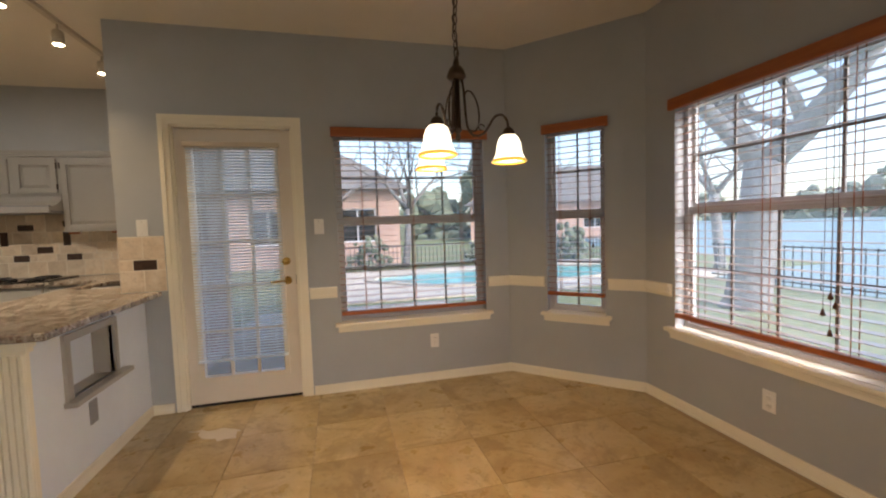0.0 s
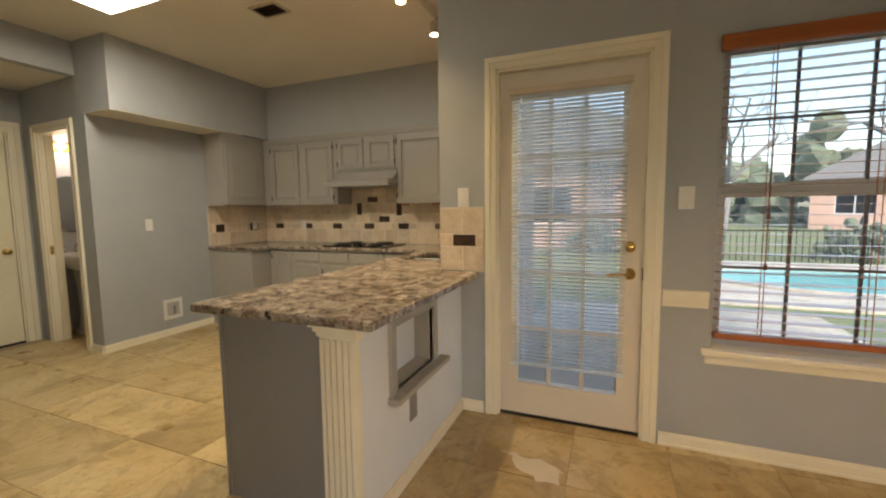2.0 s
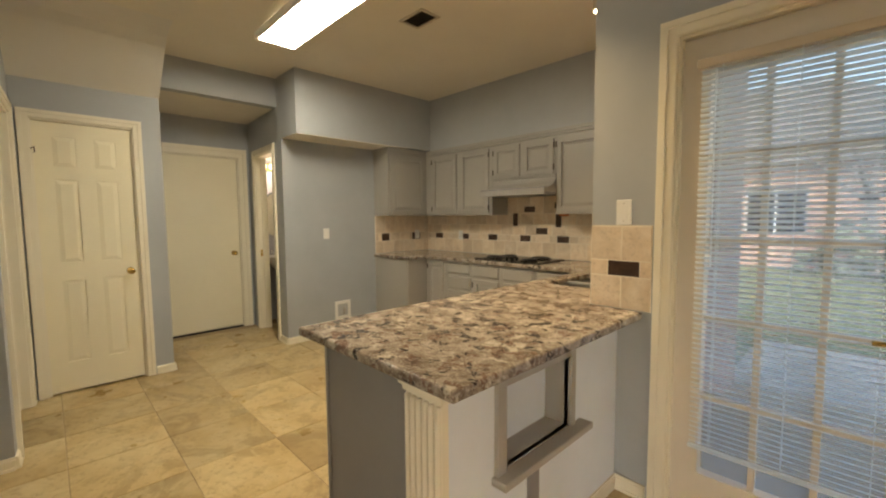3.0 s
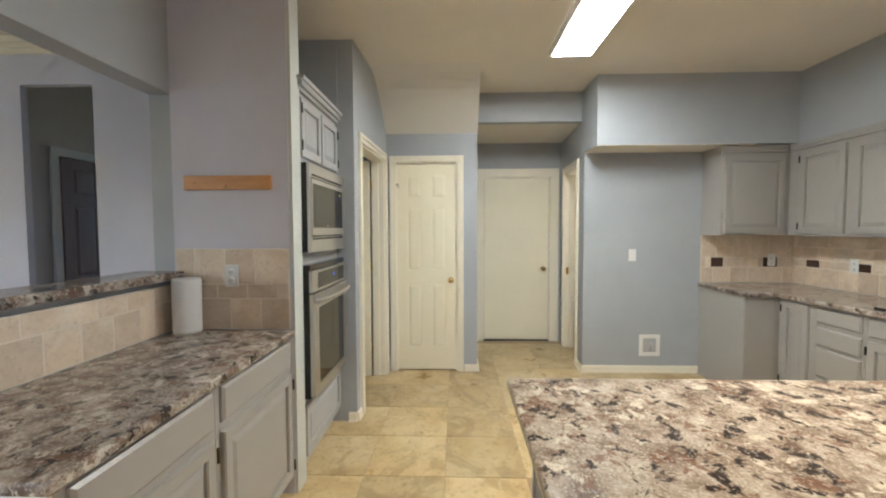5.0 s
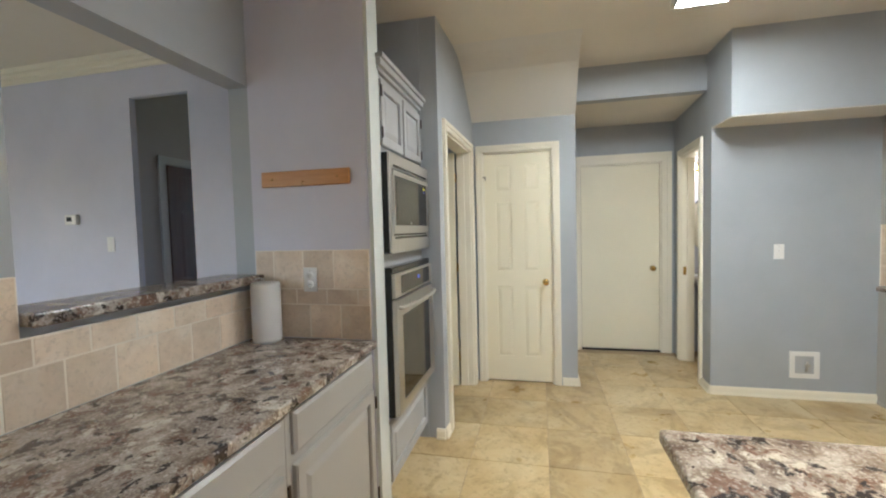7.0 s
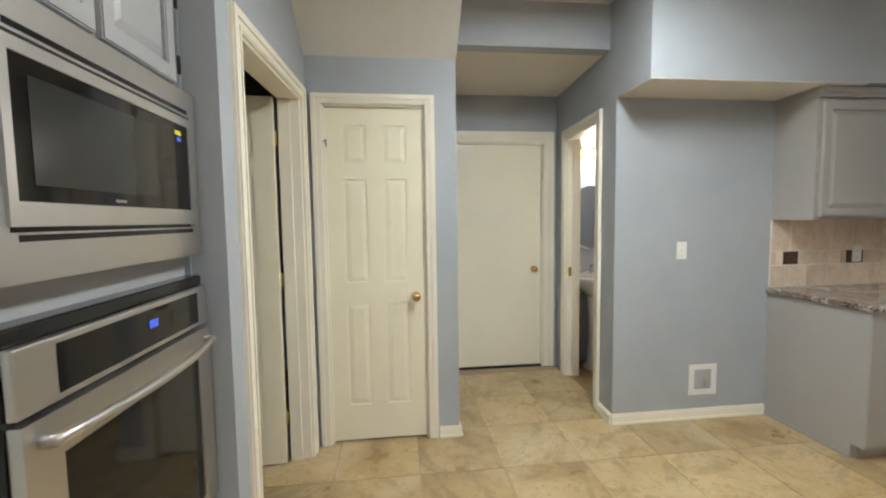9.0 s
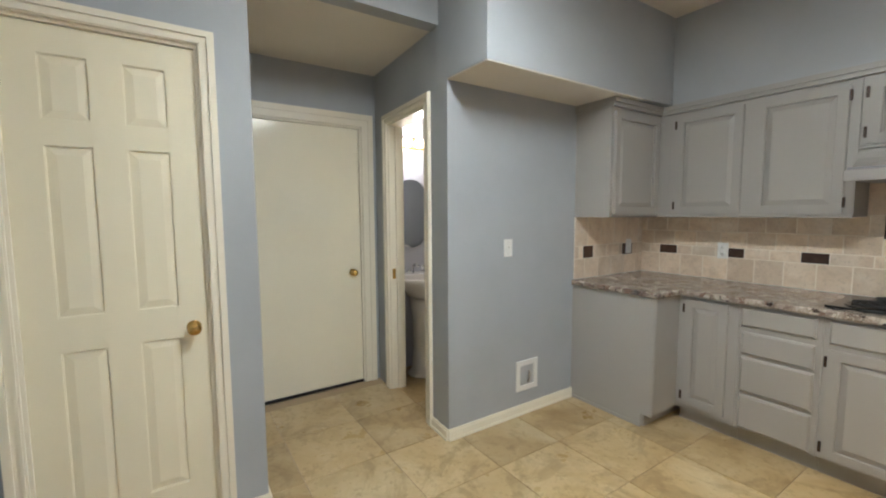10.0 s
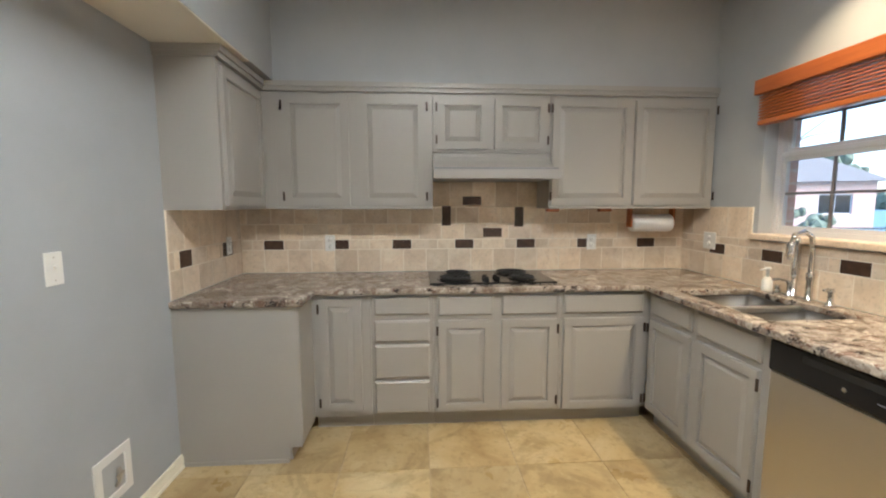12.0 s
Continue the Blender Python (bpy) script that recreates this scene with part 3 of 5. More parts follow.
ws.t.links.new(tl.outputs[0], mx.inputs[2])
ws.t.links.new(mx.outputs[0], ws.t.nodes["Material Output"].inputs["Surface"])
WSLAT = ws.m
sm = bmesh.new()
for k in range(4):
    y0, y1 = -0.0115 + k * 0.00575, -0.0115 + (k + 1) * 0.00575
    z0, z1 = [0.0022 - 0.0022 * ((2 * q / 4 - 1) ** 2) for q in (k, k + 1)]
    sm.faces.new([sm.verts.new(p) for p in ((-0.31, y0, z0), (0.31, y0, z0), (0.31, y1, z1), (-0.31, y1, z1))])
slat = None
for k in range(73):
    mm = pose(0.385, -0.03, 0.345 + k * 0.0213, -33)
    slat = part("slat", sm, WSLAT, b, "", True, mm) if slat is None else slat
    if k:
        again(slat, b, mm)
part("bottom_rail", rbox(0.073, 0.697, -0.042, -0.02, 0.318, 0.334, 0.003), WSLAT, b)
for x in (0.15, 0.385, 0.62):
    part("ladder_cord", boxes((x - 0.001, x + 0.001, -0.043, -0.042, 0.33, 1.9), (x - 0.001, x + 0.001, -0.019, -0.018, 0.33, 1.9)), WSLAT, b)
part("tilt_wand", tube([(0.13, -0.05, 1.88), (0.135, -0.052, 1.1)], 0.003, 6), WSLAT, b)

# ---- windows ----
# dark colour carries the backlit look of the muntins against the sky
BACKLIT_MUNTIN = paint("muntin_paint", (0.20, 0.18, 0.175), 0.45, 0.05, 0.03)
# slat wood paled and strongly coated, so its colour carries the sky's sheen
CHERRY_SKYLIT = wood("lacquered_cherry_slat", (0.40, 0.22, 0.15), (0.54, 0.33, 0.24), 0.35)
CHERRY_SKYLIT.node_tree.nodes["Principled BSDF"].inputs["Coat Weight"].default_value = 1.0
CHERRY_SKYLIT.node_tree.nodes["Principled BSDF"].inputs["Coat Roughness"].default_value = 0.2
CHERRY_SKYLIT.node_tree.nodes["Principled BSDF"].inputs["Coat IOR"].default_value = 2.4
FRAMEW = paint("window_frame_paint", (0.58, 0.58, 0.60), 0.4, 0.03, 0.03)


def window(name, m, w, z0, z1, cols, thick=0.15, rows=2, apron=True):
    """A single-hung window in an opening that runs from the origin along x."""
    t = tagged(thing(name, m, "white single-hung window with divided panes", "window"), kind="structure")
    h = z1 - z0
    y0 = thick * 0.55
    part("window_frame", slab(w, h, 0.06, [(0.03, w - 0.03, 0.03, h - 0.03)]), FRAMEW, t, "", False, at(0, y0, z0))
    mid = z0 + h * 0.53
    part("meeting_rail", rbox(0.03, w - 0.03, y0 + 0.005, y0 + 0.05, mid - 0.014, mid + 0.014, 0.003), FRAMEW, t)
    sashes = ((z0 + 0.03, mid - 0.014, 0.015), (mid + 0.014, z1 - 0.03, 0.035))
    for a, b, off in sashes:
        part("sash", slab(w - 0.06, b - a, 0.025, [(0.022, w - 0.082, 0.022, b - a - 0.022)]), FRAMEW, t, "", False, at(0.03, y0 + off, a))
        gx, gz = (w - 0.104) / cols, (b - a - 0.044) / rows
        for i in range(1, cols):
            part("muntin", boxes((0.052 + i * gx - 0.007, 0.052 + i * gx + 0.007, y0 + off + 0.006, y0 + off + 0.018, a + 0.02, b - 0.02)), BACKLIT_MUNTIN, t)
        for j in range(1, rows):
            part("muntin", boxes((0.05, w - 0.05, y0 + off + 0.007, y0 + off + 0.017, a + 0.022 + j * gz - 0.007, a + 0.022 + j * gz + 0.007)), BACKLIT_MUNTIN, t)
        first = None
        for i in range(cols):
            for j in range(rows):
                mm = at(0.052 + i * gx + gx / 2, y0 + off + 0.012, a + 0.022 + j * gz + gz / 2)
                if first is None:
                    first = part("pane", boxes((-gx / 2, gx / 2, -0.002, 0.002, -gz / 2, gz / 2)), GLASS, t, "clear glass", False, mm)
                    o = first
                else:
                    o = again(first, t, mm)
                o.visible_shadow = False
    if apron:
        part("window_sill", rounded(boxes((-0.045, w + 0.045, -0.055, 0.0, z0 - 0.026, z0 + 0.002)), 0.006), TRIM, t)
        part("inner_sill", boxes((0.0, w, 0.0, y0, z0 - 0.02, z0 + 0.002)), TRIM, t)
        part("apron", join(rbox(-0.025, w + 0.025, -0.02, 0, z0 - 0.075, z0 - 0.027, 0.003), rbox(-0.025, w + 0.025, -0.03, -0.02, z0 - 0.045, z0 - 0.027, 0.003)), TRIM, t)
    return t


def blind(name, m, w, z_low, z_top, z_sill, cords=3):
    """A two-inch wooden blind hung in an opening; the origin is the opening's near corner."""
    t = thing(name, m, "cherry-stained wooden venetian blind with open slats", "blind")
    part("valance", rounded(boxes((-0.018, w + 0.03, -0.045, -0.012, z_top - 0.062, z_top + 0.012)), 0.006), CHERRY, t, "cherry wood valance")
    part("headrail", boxes((0.012, w - 0.012, -0.01, 0.035, z_top - 0.05, z_top - 0.006)), CHERRY, t)
    part("bottom_rail", rounded(boxes((0.008, w - 0.008, -0.012, 0.038, z_low, z_low + 0.03)), 0.005), CHERRY, t)
    sm, n = None, int((z_top - 0.08 - z_low - 0.04) / 0.0475)
    step = (z_top - 0.085 - z_low - 0.05) / n
    for k in range(n + 1):
        mm = pose(w / 2, 0.013, z_low + 0.055 + k * step, 1.5)
        if sm is None:
            sm = part("slat", boxes((-w / 2 + 0.008, w / 2 - 0.008, -0.025, 0.025, -0.0011, 0.0011)), CHERRY_SKYLIT, t, "", False, mm)
        else:
            again(sm, t, mm)
    for x in [w * (i + 0.5) / cords for i in range(cords)]:
        part("ladder_tape", boxes((x - 0.002, x + 0.002, -0.014, -0.012, z_low + 0.02, z_top - 0.05), (x - 0.002, x + 0.002, 0.039, 0.041, z_low + 0.02, z_top - 0.05)), CHERRY, t)
    return t


def tassel(t, x, z, z_top, y=-0.03):
    part("pull_cord", tube([(x, y, z_top), (x + 0.004, y, (z + z_top) / 2), (x, y, z)], 0.0015, 5), DARKWOOD, t)
    part("tassel", lathe([(0.003, 0.03), (0.007, 0.02), (0.011, 0.0), (0.004, -0.004)], 10), DARKWOOD, t, "turned wooden tassel", True, at(x, y, z - 0.03))


window("window_1", at(W1[0], YN), W1[1] - W1[0], 0.55, 2.06, 4)
t = blind("wooden_blind", at(W1[0], YN), W1[1] - W1[0], 0.605, 2.06, 0.55)
tassel(t, 0.20, 1.24, 2.0)
tassel(t, 0.20, 1.0, 2.0)
tassel(t, 1.10, 1.38, 2.0)
tassel(t, 1.12, 0.98, 2.0)
DM = at(2.555, 4.0, 0, -45.19) @ at(0.335, 0)
window("window_2", DM, 0.46, 0.55, 2.06, 2)
t = blind("wooden_blind", DM, 0.46, 0.69, 2.06, 0.55, 2)
tassel(t, 0.36, 1.33, 2.0)
tassel(t, 0.375, 1.12, 2.0)
EM = at(XEAST, W3Y[1], 0, -90)
window("window_3", EM, 1.2, 0.55, 2.06, 4)
t = blind("wooden_blind", EM, 1.2, 0.62, 2.06, 0.55)
for x, z in ((0.93, 0.93), (0.90, 0.85), (0.95, 0.89), (0.93, 0.76)):
    tassel(t, x, z, 2.0)

SM = at(XK, SW[1], 0, -90)
window("window_4", SM, SW[1] - SW[0], SW[2], SW[3], 3, 0.15, 2, False)
part("tile_sill", rounded(boxes((-0.03, SW[1] - SW[0] + 0.03, -0.035, 0.09, SW[2] - 0.03, SW[2] + 0.004)), 0.006), SPLASH, bpy.data.objects["window_4"], "travertine sill")
t = thing("raised_blind", SM, "cherry wooden blind raised into a stack above sink window", "blind")
part("valance", rounded(boxes((-0.03, 0.95, -0.065, -0.03, 2.0, 2.085)), 0.006), CHERRY, t)
part("headrail", boxes((-0.01, 0.93, -0.028, 0.0, 2.03, 2.07)), FRAMEW, t)
for k in range(9):
    part("slat", rbox(0.0, 0.92, -0.052, 0.0, 1.862 + k * 0.017, 1.866 + k * 0.017 + 0.004, 0.001), CHERRY, t)
part("bottom_rail", rbox(0.0, 0.92, -0.055, -0.002, 1.828, 1.855, 0.004), CHERRY, t)
# two unseen windows, added only as daylight sources for the family room
w5 = tagged(thing("window_5", at(XEAST - 0.8, -4.5, 0, 180), "unseen picture window added to light the family room", "window"), kind="structure")
w6 = tagged(thing("window_6", at(XEAST, -0.765, 0, -90), "unseen lake-side picture window added to light the family room", "window"), kind="structure")
part("window_frame", slab(2.9, 1.9, 0.06, [(0.05, 1.42, 0.05, 1.85), (1.48, 2.85, 0.05, 1.85)]), FRAMEW, w6, "", False, at(0, 0.08, 0.4))
part("window_frame", slab(2.8, 1.7, 0.06, [(0.05, 1.37, 0.05, 1.65), (1.43, 2.75, 0.05, 1.65)]), FRAMEW, w5, "", False, at(0, 0.08, 0.5))

# ---- cabinets ----
GROUP_B, GROUP_U = "base cabinets of the kitchen", "wall cabinets of the kitchen"
KICK, TOP = 0.10, 0.853


def leaf(parent, x0, x1, z0, z1, mat=CAB, name="door", rim=0.032, frame=0.05, y=-0.02):
    p = part(name, panelled(x1 - x0, z1 - z0, 0.019, [(frame, x1 - x0 - frame, frame, z1 - z0 - frame)], rim, 0.016), mat, parent, "", False, at(x0, y, z0))
    return p


def plain_front(parent, x0, x1, z0, z1, mat=CAB):
    bm = bmesh.new()
    box(bm, x0, x1, -0.010, 0.0, z0, z1)
    w = 0.010
    frustum(bm, x0, x1, z0, z1, -0.019, -0.010, w)
    return part("drawer_front", bm, mat, parent)


def pair_hinges(parent, x, z0, z1):
    for z in (z0 + 0.06, z1 - 0.06):
        part("hinge", rbox(-0.006, 0.006, -0.006, 0.002, -0.028, 0.028, 0.002), BRONZE, parent, "dark bronze hinge", False, at(x, -0.003, z))


def base_cabinet(m, w, depth, doors=(), drawers=(), label="grey painted base cabinet with raised-panel door", hollow=False):
    t = thing("base_cabinet", m, label, "cabinet", GROUP_B)
    if hollow:
        bm = boxes((0.001, w - 0.001, 0.0, 0.018, KICK, TOP), (0.001, w - 0.001, 0.018, depth, KICK, KICK + 0.018), (0.001, 0.018, 0.018, depth, KICK + 0.018, 0.63), (w - 0.018, w - 0.001, 0.018, depth, KICK + 0.018, 0.63))
    else:
        bm = boxes((0.001, w - 0.001, 0.0, depth, KICK, TOP))
    part("body", bm, CAB, t)
    part("toe_kick", boxes((0.001, w - 0.001, 0.06, depth, 0, KICK)), CAB, t)
    for x0, x1, z0, z1, hx in doors:
        dd = leaf(t, x0, x1, z0, z1)
        pair_hinges(dd, -0.005 if hx < 0 else x1 - x0 + 0.005, 0, z1 - z0)
    for r in drawers:
        plain_front(t, *r)
    return t


YF = 5.24
ND = YK - YF
base_cabinet(at(-3.0, YF), 0.345, ND, [(0.045, 0.29, 0.135, 0.83, -1)], label="narrow grey painted pull-out base cabinet")
base_cabinet(at(-2.655, YF), 0.375, ND, (), [(0.02, 0.35, 0.725, 0.835), (0.02, 0.35, 0.56, 0.69), (0.02, 0.35, 0.335, 0.54), (0.02, 0.35, 0.115, 0.315)], "grey painted base cabinet with four drawers")
base_cabinet(at(-2.28, YF), 0.775, ND, [(0.025, 0.355, 0.115, 0.685, -1), (0.41, 0.75, 0.115, 0.685, 1)], [(0.025, 0.355, 0.715, 0.835), (0.41, 0.75, 0.715, 0.835)], "grey painted cooktop base cabinet with two doors")
base_cabinet(at(-1.505, YF), 0.565, ND, [(0.02, 0.52, 0.105, 0.685, 1)], [(0.02, 0.52, 0.715, 0.835)], "grey painted base cabinet with one drawer and door")
XF = -0.945
ED = XK - XF
base_cabinet(at(XF, YF - 0.015, 0, -90), 0.43, ED, [(0.03, 0.40, 0.115, 0.685, -1)], [(0.03, 0.40, 0.715, 0.835)], "grey painted sink base cabinet", True)
base_cabinet(at(XF, 4.795, 0, -90), 0.45, ED, [(0.02, 0.41, 0.115, 0.685, 1)], [(0.02, 0.41, 0.715, 0.835)], "grey painted sink base cabinet", True)
base_cabinet(at(XF, 3.70, 0, -90), 0.84, ED, [(0.03, 0.40, 0.115, 0.685, -1), (0.43, 0.80, 0.115, 0.685, 1)], [(0.03, 0.40, 0.715, 0.835), (0.43, 0.80, 0.715, 0.835)], "grey painted peninsula base cabinet")
t = thing("base_cabinet", at(-3.0, 4.957, 0, 90), "grey painted corner base cabinet with plain end panel", "cabinet", GROUP_B)
part("body", boxes((0.0, YK - 4.957, 0, 0.63, KICK, TOP)), CAB, t)
part("toe_kick", boxes((0.02, YK - 4.957, 0.06, 0.63, 0, KICK)), CAB, t)
part("end_panel", boxes((-0.004, 0, 0.0, 0.63, 0.085, TOP)), CAB, t)
part("end_toe", boxes((-0.004, 0, 0.07, 0.63, 0, 0.085)), CAB, t)
part("shoe_strip", boxes((-0.012, -0.004, 0.07, 0.63, 0, 0.02)), CAB, t)
part("front_panel", boxes((0.0, 0.24, -0.006, 0.0, KICK, TOP)), CAB, t)

# desk-side run
DF = 1.715
for x0, w in ((-0.40, 0.60), (-1.0, 0.684)):
    desk = base_cabinet(at(x0, DF, 0, 180), w, DF - YS, [(0.03, w - 0.03, 0.115, 0.665, 1)], [(0.03, w - 0.03, 0.70, 0.835)], "grey painted base cabinet under the desk counter")
    if x0 == -0.40:
        # window daylight on the cabinet's end is put into this colour
        part("end_panel", boxes((-0.012, 0.0, -0.001, DF - YS, 0.0, TOP)), PENWHITE, desk, "end panel tinted pale blue for window daylight")


def wall_cabinet(m, w, depth, z0, doors, label):
    t = thing("wall_cabinet", m, label, "cabinet", GROUP_U)
    part("body", boxes((0.001, w - 0.001, 0.0, depth, z0, 2.10)), CAB, t)
    part("light_rail", rbox(0.0, w, -0.022, 0.0, z0 - 0.004, z0 + 0.012, 0.003), CAB, t)
    for x0, x1, a, b, hx in doors:
        dd = leaf(t, x0, x1, a, b)
        pair_hinges(dd, -0.006 if hx < 0 else x1 - x0 + 0.006, 0, b - a)
    return t


YU, UB = 5.555, 1.352
UD = YK - YU
part("corner_stile", boxes((-3.345, -3.268, YU - 0.002, YU + 0.02, UB, 2.10)), CAB, wall_cabinet(at(-3.27, YU), 1.0, UD, UB, [(0.055, 0.465, UB + 0.02, 2.06, -1), (0.535, 0.955, UB + 0.02, 2.06, 1)], "grey painted wall cabinet with two raised-panel doors"), "", False, at(3.27, -YU))
wall_cabinet(at(-2.27, YU), 0.775, UD, 1.715, [(0.03, 0.36, 1.735, 2.06, -1), (0.405, 0.75, 1.735, 2.06, 1)], "small grey painted wall cabinet above the range hood")
wall_cabinet(at(-1.495, YU), 1.135, UD, UB, [(0.012, 0.555, UB + 0.02, 2.06, -1), (0.575, 1.125, UB + 0.02, 2.06, 1)], "wide grey painted wall cabinet with two doors")
t = thing("wall_cabinet", at(-3.345, 4.957, 0, 90), "grey painted corner wall cabinet beside the refrigerator space", "cabinet", GROUP_U)
part("body", boxes((0, 0.86, 0, 0.285, UB, 2.10)), CAB, t)
leaf(t, 0.03, 0.55, UB + 0.02, 2.06)
bm = bmesh.new()
for z, d in ((2.088, 0.022), (2.112, 0.036)):
    e = 2.112 if z < 2.1 else 2.143
    box(bm, -3.63, -3.345 + d, 4.957 - d * 0.4, 5.555, z, e)
    box(bm, -3.345, XK - 0.002, YU - d, YU + 0.02, z, e)
lone("cabinet_crown", bm, CAB, "grey painted crown moulding along cabinet tops", "moulding")

# range hood
t = thing("range_hood", at(-2.268, 0), "grey painted under-cabinet range hood with pale lip", "range hood")
bm = bmesh.new()
prof = [(5.80, 1.716), (5.552, 1.716), (5.548, 1.69), (5.53, 1.66), (5.49, 1.632), (5.43, 1.607), (5.362, 1.592), (5.362, 1.56), (5.80, 1.56)]
a = [bm.verts.new((0, y, z)) for y, z in prof]
b = [bm.verts.new((0.772, y, z)) for y, z in prof]
bm.faces.new(a)
bm.faces.new(b[::-1])
for k in range(len(prof)):
    bm.faces.new((a[k], a[(k + 1) % len(prof)], b[(k + 1) % len(prof)], b[k]))
part("canopy", bm, CAB, t, "grey painted curved canopy")
part("lip", rbox(-0.006, 0.778, 5.338, 5.36, 1.535, 1.592, 0.004), paint("hood_lip", (0.36, 0.345, 0.33), 0.33, 0.03, 0), t, "paler lip")
# added grey strip draws the shadow under the canopy
part("shadow_gap", boxes((0.004, 0.768, 5.352, 5.40, 1.593, 1.604)), GREYP, t, "dark strip standing for the shadow above the lip")
part("underside", boxes((0.01, 0.765, 5.362, 5.80, 1.54, 1.585)), GREYP, t, "dark filter")

# worktops
def worktop(name, solid_rects, holes, label, z=0.89):
    bm = bmesh.new()
    us = sorted({v for r in solid_rects + holes for v in r[:2]})
    vs = sorted({v for r in solid_rects + holes for v in r[2:]})
    inside = lambda u, v: any(a < u < b and c < v < d for a, b, c, d in solid_rects) and not any(a < u < b and c < v < d for a, b, c, d in holes)
    for i in range(len(us) - 1):
        for j in range(len(vs) - 1):
            if inside((us[i] + us[i + 1]) / 2, (vs[j] + vs[j + 1]) / 2):
                bm.faces.new([bm.verts.new(p) for p in ((us[i], vs[j], z), (us[i + 1], vs[j], z), (us[i + 1], vs[j + 1], z), (us[i], vs[j + 1], z))])
    bmesh.ops.remove_doubles(bm, verts=bm.verts, dist=1e-5)
    r = bmesh.ops.extrude_face_region(bm, geom=bm.faces[:])
    bmesh.ops.translate(bm, verts=[v for v in r["geom"] if isinstance(v, bmesh.types.BMVert)], vec=(0, 0, -0.036))
    bmesh.ops.recalc_face_normals(bm, faces=bm.faces)
    bmesh.ops.dissolve_limit(bm, angle_limit=0.01, verts=bm.verts, edges=bm.edges)
    e = [x for x in bm.edges if len(x.link_faces) == 2 and x.calc_face_angle() > 1.0]
    bmesh.ops.bevel(bm, geom=e, offset=0.008, segments=3, profile=0.5, affect="EDGES")
    return lone(name, bm, GRANITE, label, "countertop")


SINK = (-0.90, -0.46, 4.42, 5.05)
worktop("worktop", [(XW, -2.97, 4.933, YK), (-2.97, XK, 5.195, YK), (-1.0, XK, 2.77, YK), (XK, -0.11, 2.77, YN - 0.002)], [SINK], "polished brown and cream granite worktop and peninsula")
worktop("desk_worktop", [(-1.684, -0.365, YS, 1.745)], [], "polished brown and cream granite desk counter")
bm = rbox(PT[0] + 0.022, PT[1] - 0.001, 0.93, 1.165, 1.16, 1.20, 0.006)
lone("pass_through_ledge", bm, GRANITE, "polished granite ledge in the pass-through opening", "ledge")

# peninsula
t = thing("peninsula_panel", at(0, 0), "pale painted peninsula back with framed niche and fluted post", "panel")
part("back_panel", slab(1.15, TOP, 0.02, [(0.27, 0.70, 0.475, 0.77)]), PENWHITE, t, "", False, at(-0.225, 2.85, 0, 90))
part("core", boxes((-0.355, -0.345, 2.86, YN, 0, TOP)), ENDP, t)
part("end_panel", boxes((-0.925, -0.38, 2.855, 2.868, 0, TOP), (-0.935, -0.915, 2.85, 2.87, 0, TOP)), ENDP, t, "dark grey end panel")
y0, y1, nz0, nz1 = 3.12, 3.55, 0.475, 0.77
part("niche_back", boxes((-0.345, -0.335, y0 - 0.01, y1 + 0.01, nz0 - 0.01, nz1 + 0.01)), PENWHITE, t, "pale painted niche back")
part("niche_side", boxes((-0.335, -0.226, y0 - 0.012, y0, nz0, nz1)), CAB, t)
part("niche_side", boxes((-0.335, -0.226, y1, y1 + 0.012, nz0, nz1)), CAB, t)
part("niche_top", boxes((-0.335, -0.226, y0, y1, nz1, nz1 + 0.012)), CAB, t)
part("niche_floor", boxes((-0.335, -0.226, y0, y1, nz0 - 0.012, nz0)), CAB, t)
part("niche_frame", boxes((-0.225, -0.208, y0 - 0.045, y0, nz0, nz1 + 0.04), (-0.225, -0.21, y0, y1 + 0.03, nz1, nz1 + 0.04), (-0.225, -0.21, y1, y1 + 0.03, nz0, nz1)), CAB, t)
part("niche_shelf", rbox(-0.226, -0.165, y0 - 0.06, y1 + 0.10, nz0 - 0.028, nz0, 0.005), CAB, t)
part("outlet_plate", rbox(-0.225, -0.219, 3.26, 3.335, 0.27, 0.40, 0.003), GREYP, t, "grey painted outlet plate")
part("panel_baseboard", boxes((-0.225, -0.211, 2.87, YN, 0, 0.056), (-0.225, -0.216, 2.87, YN, 0.056, 0.068)), TRIM, t)
bm = boxes((-0.385, -0.222, 2.836, 2.862, 0, 0.80), (-0.39, -0.215, 2.822, 2.866, 0, 0.10))
part("post", bm, TRIM, t, "cream fluted corner post")
for i in range(6):
    x = -0.369 + i * 0.0275
    part("flute", rounded(boxes((x - 0.0085, x + 0.0085, 2.822, 2.84, 0.11, 0.79)), 0.004, 2), TRIM, t)
bm = bmesh.new()
scroll = [(-0.415, 0.853), (-0.475, 0.853), (-0.470, 0.838), (-0.452, 0.828), (-0.440, 0.812), (-0.436, 0.792), (-0.424, 0.775), (-0.400, 0.768), (-0.390, 0.80)]
a = [bm.verts.new((x, 2.845, z)) for x, z in scroll]
b = [bm.verts.new((x, 2.875, z)) for x, z in scroll]
bm.faces.new(a)
bm.faces.new(b[::-1])
for k in range(len(scroll)):
    bm.faces.new((a[k], a[(k + 1) % len(scroll)], b[(k + 1) % len(scroll)], b[k]))
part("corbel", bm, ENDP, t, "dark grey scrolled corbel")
part("capital", join(rbox(-0.395, -0.212, 2.828, 2.875, 0.795, 0.815, 0.003), rbox(-0.405, -0.206, 2.818, 2.885, 0.815, 0.835, 0.005), rbox(-0.415, -0.20, 2.805, 2.895, 0.835, 0.853, 0.004)), TRIM, t)

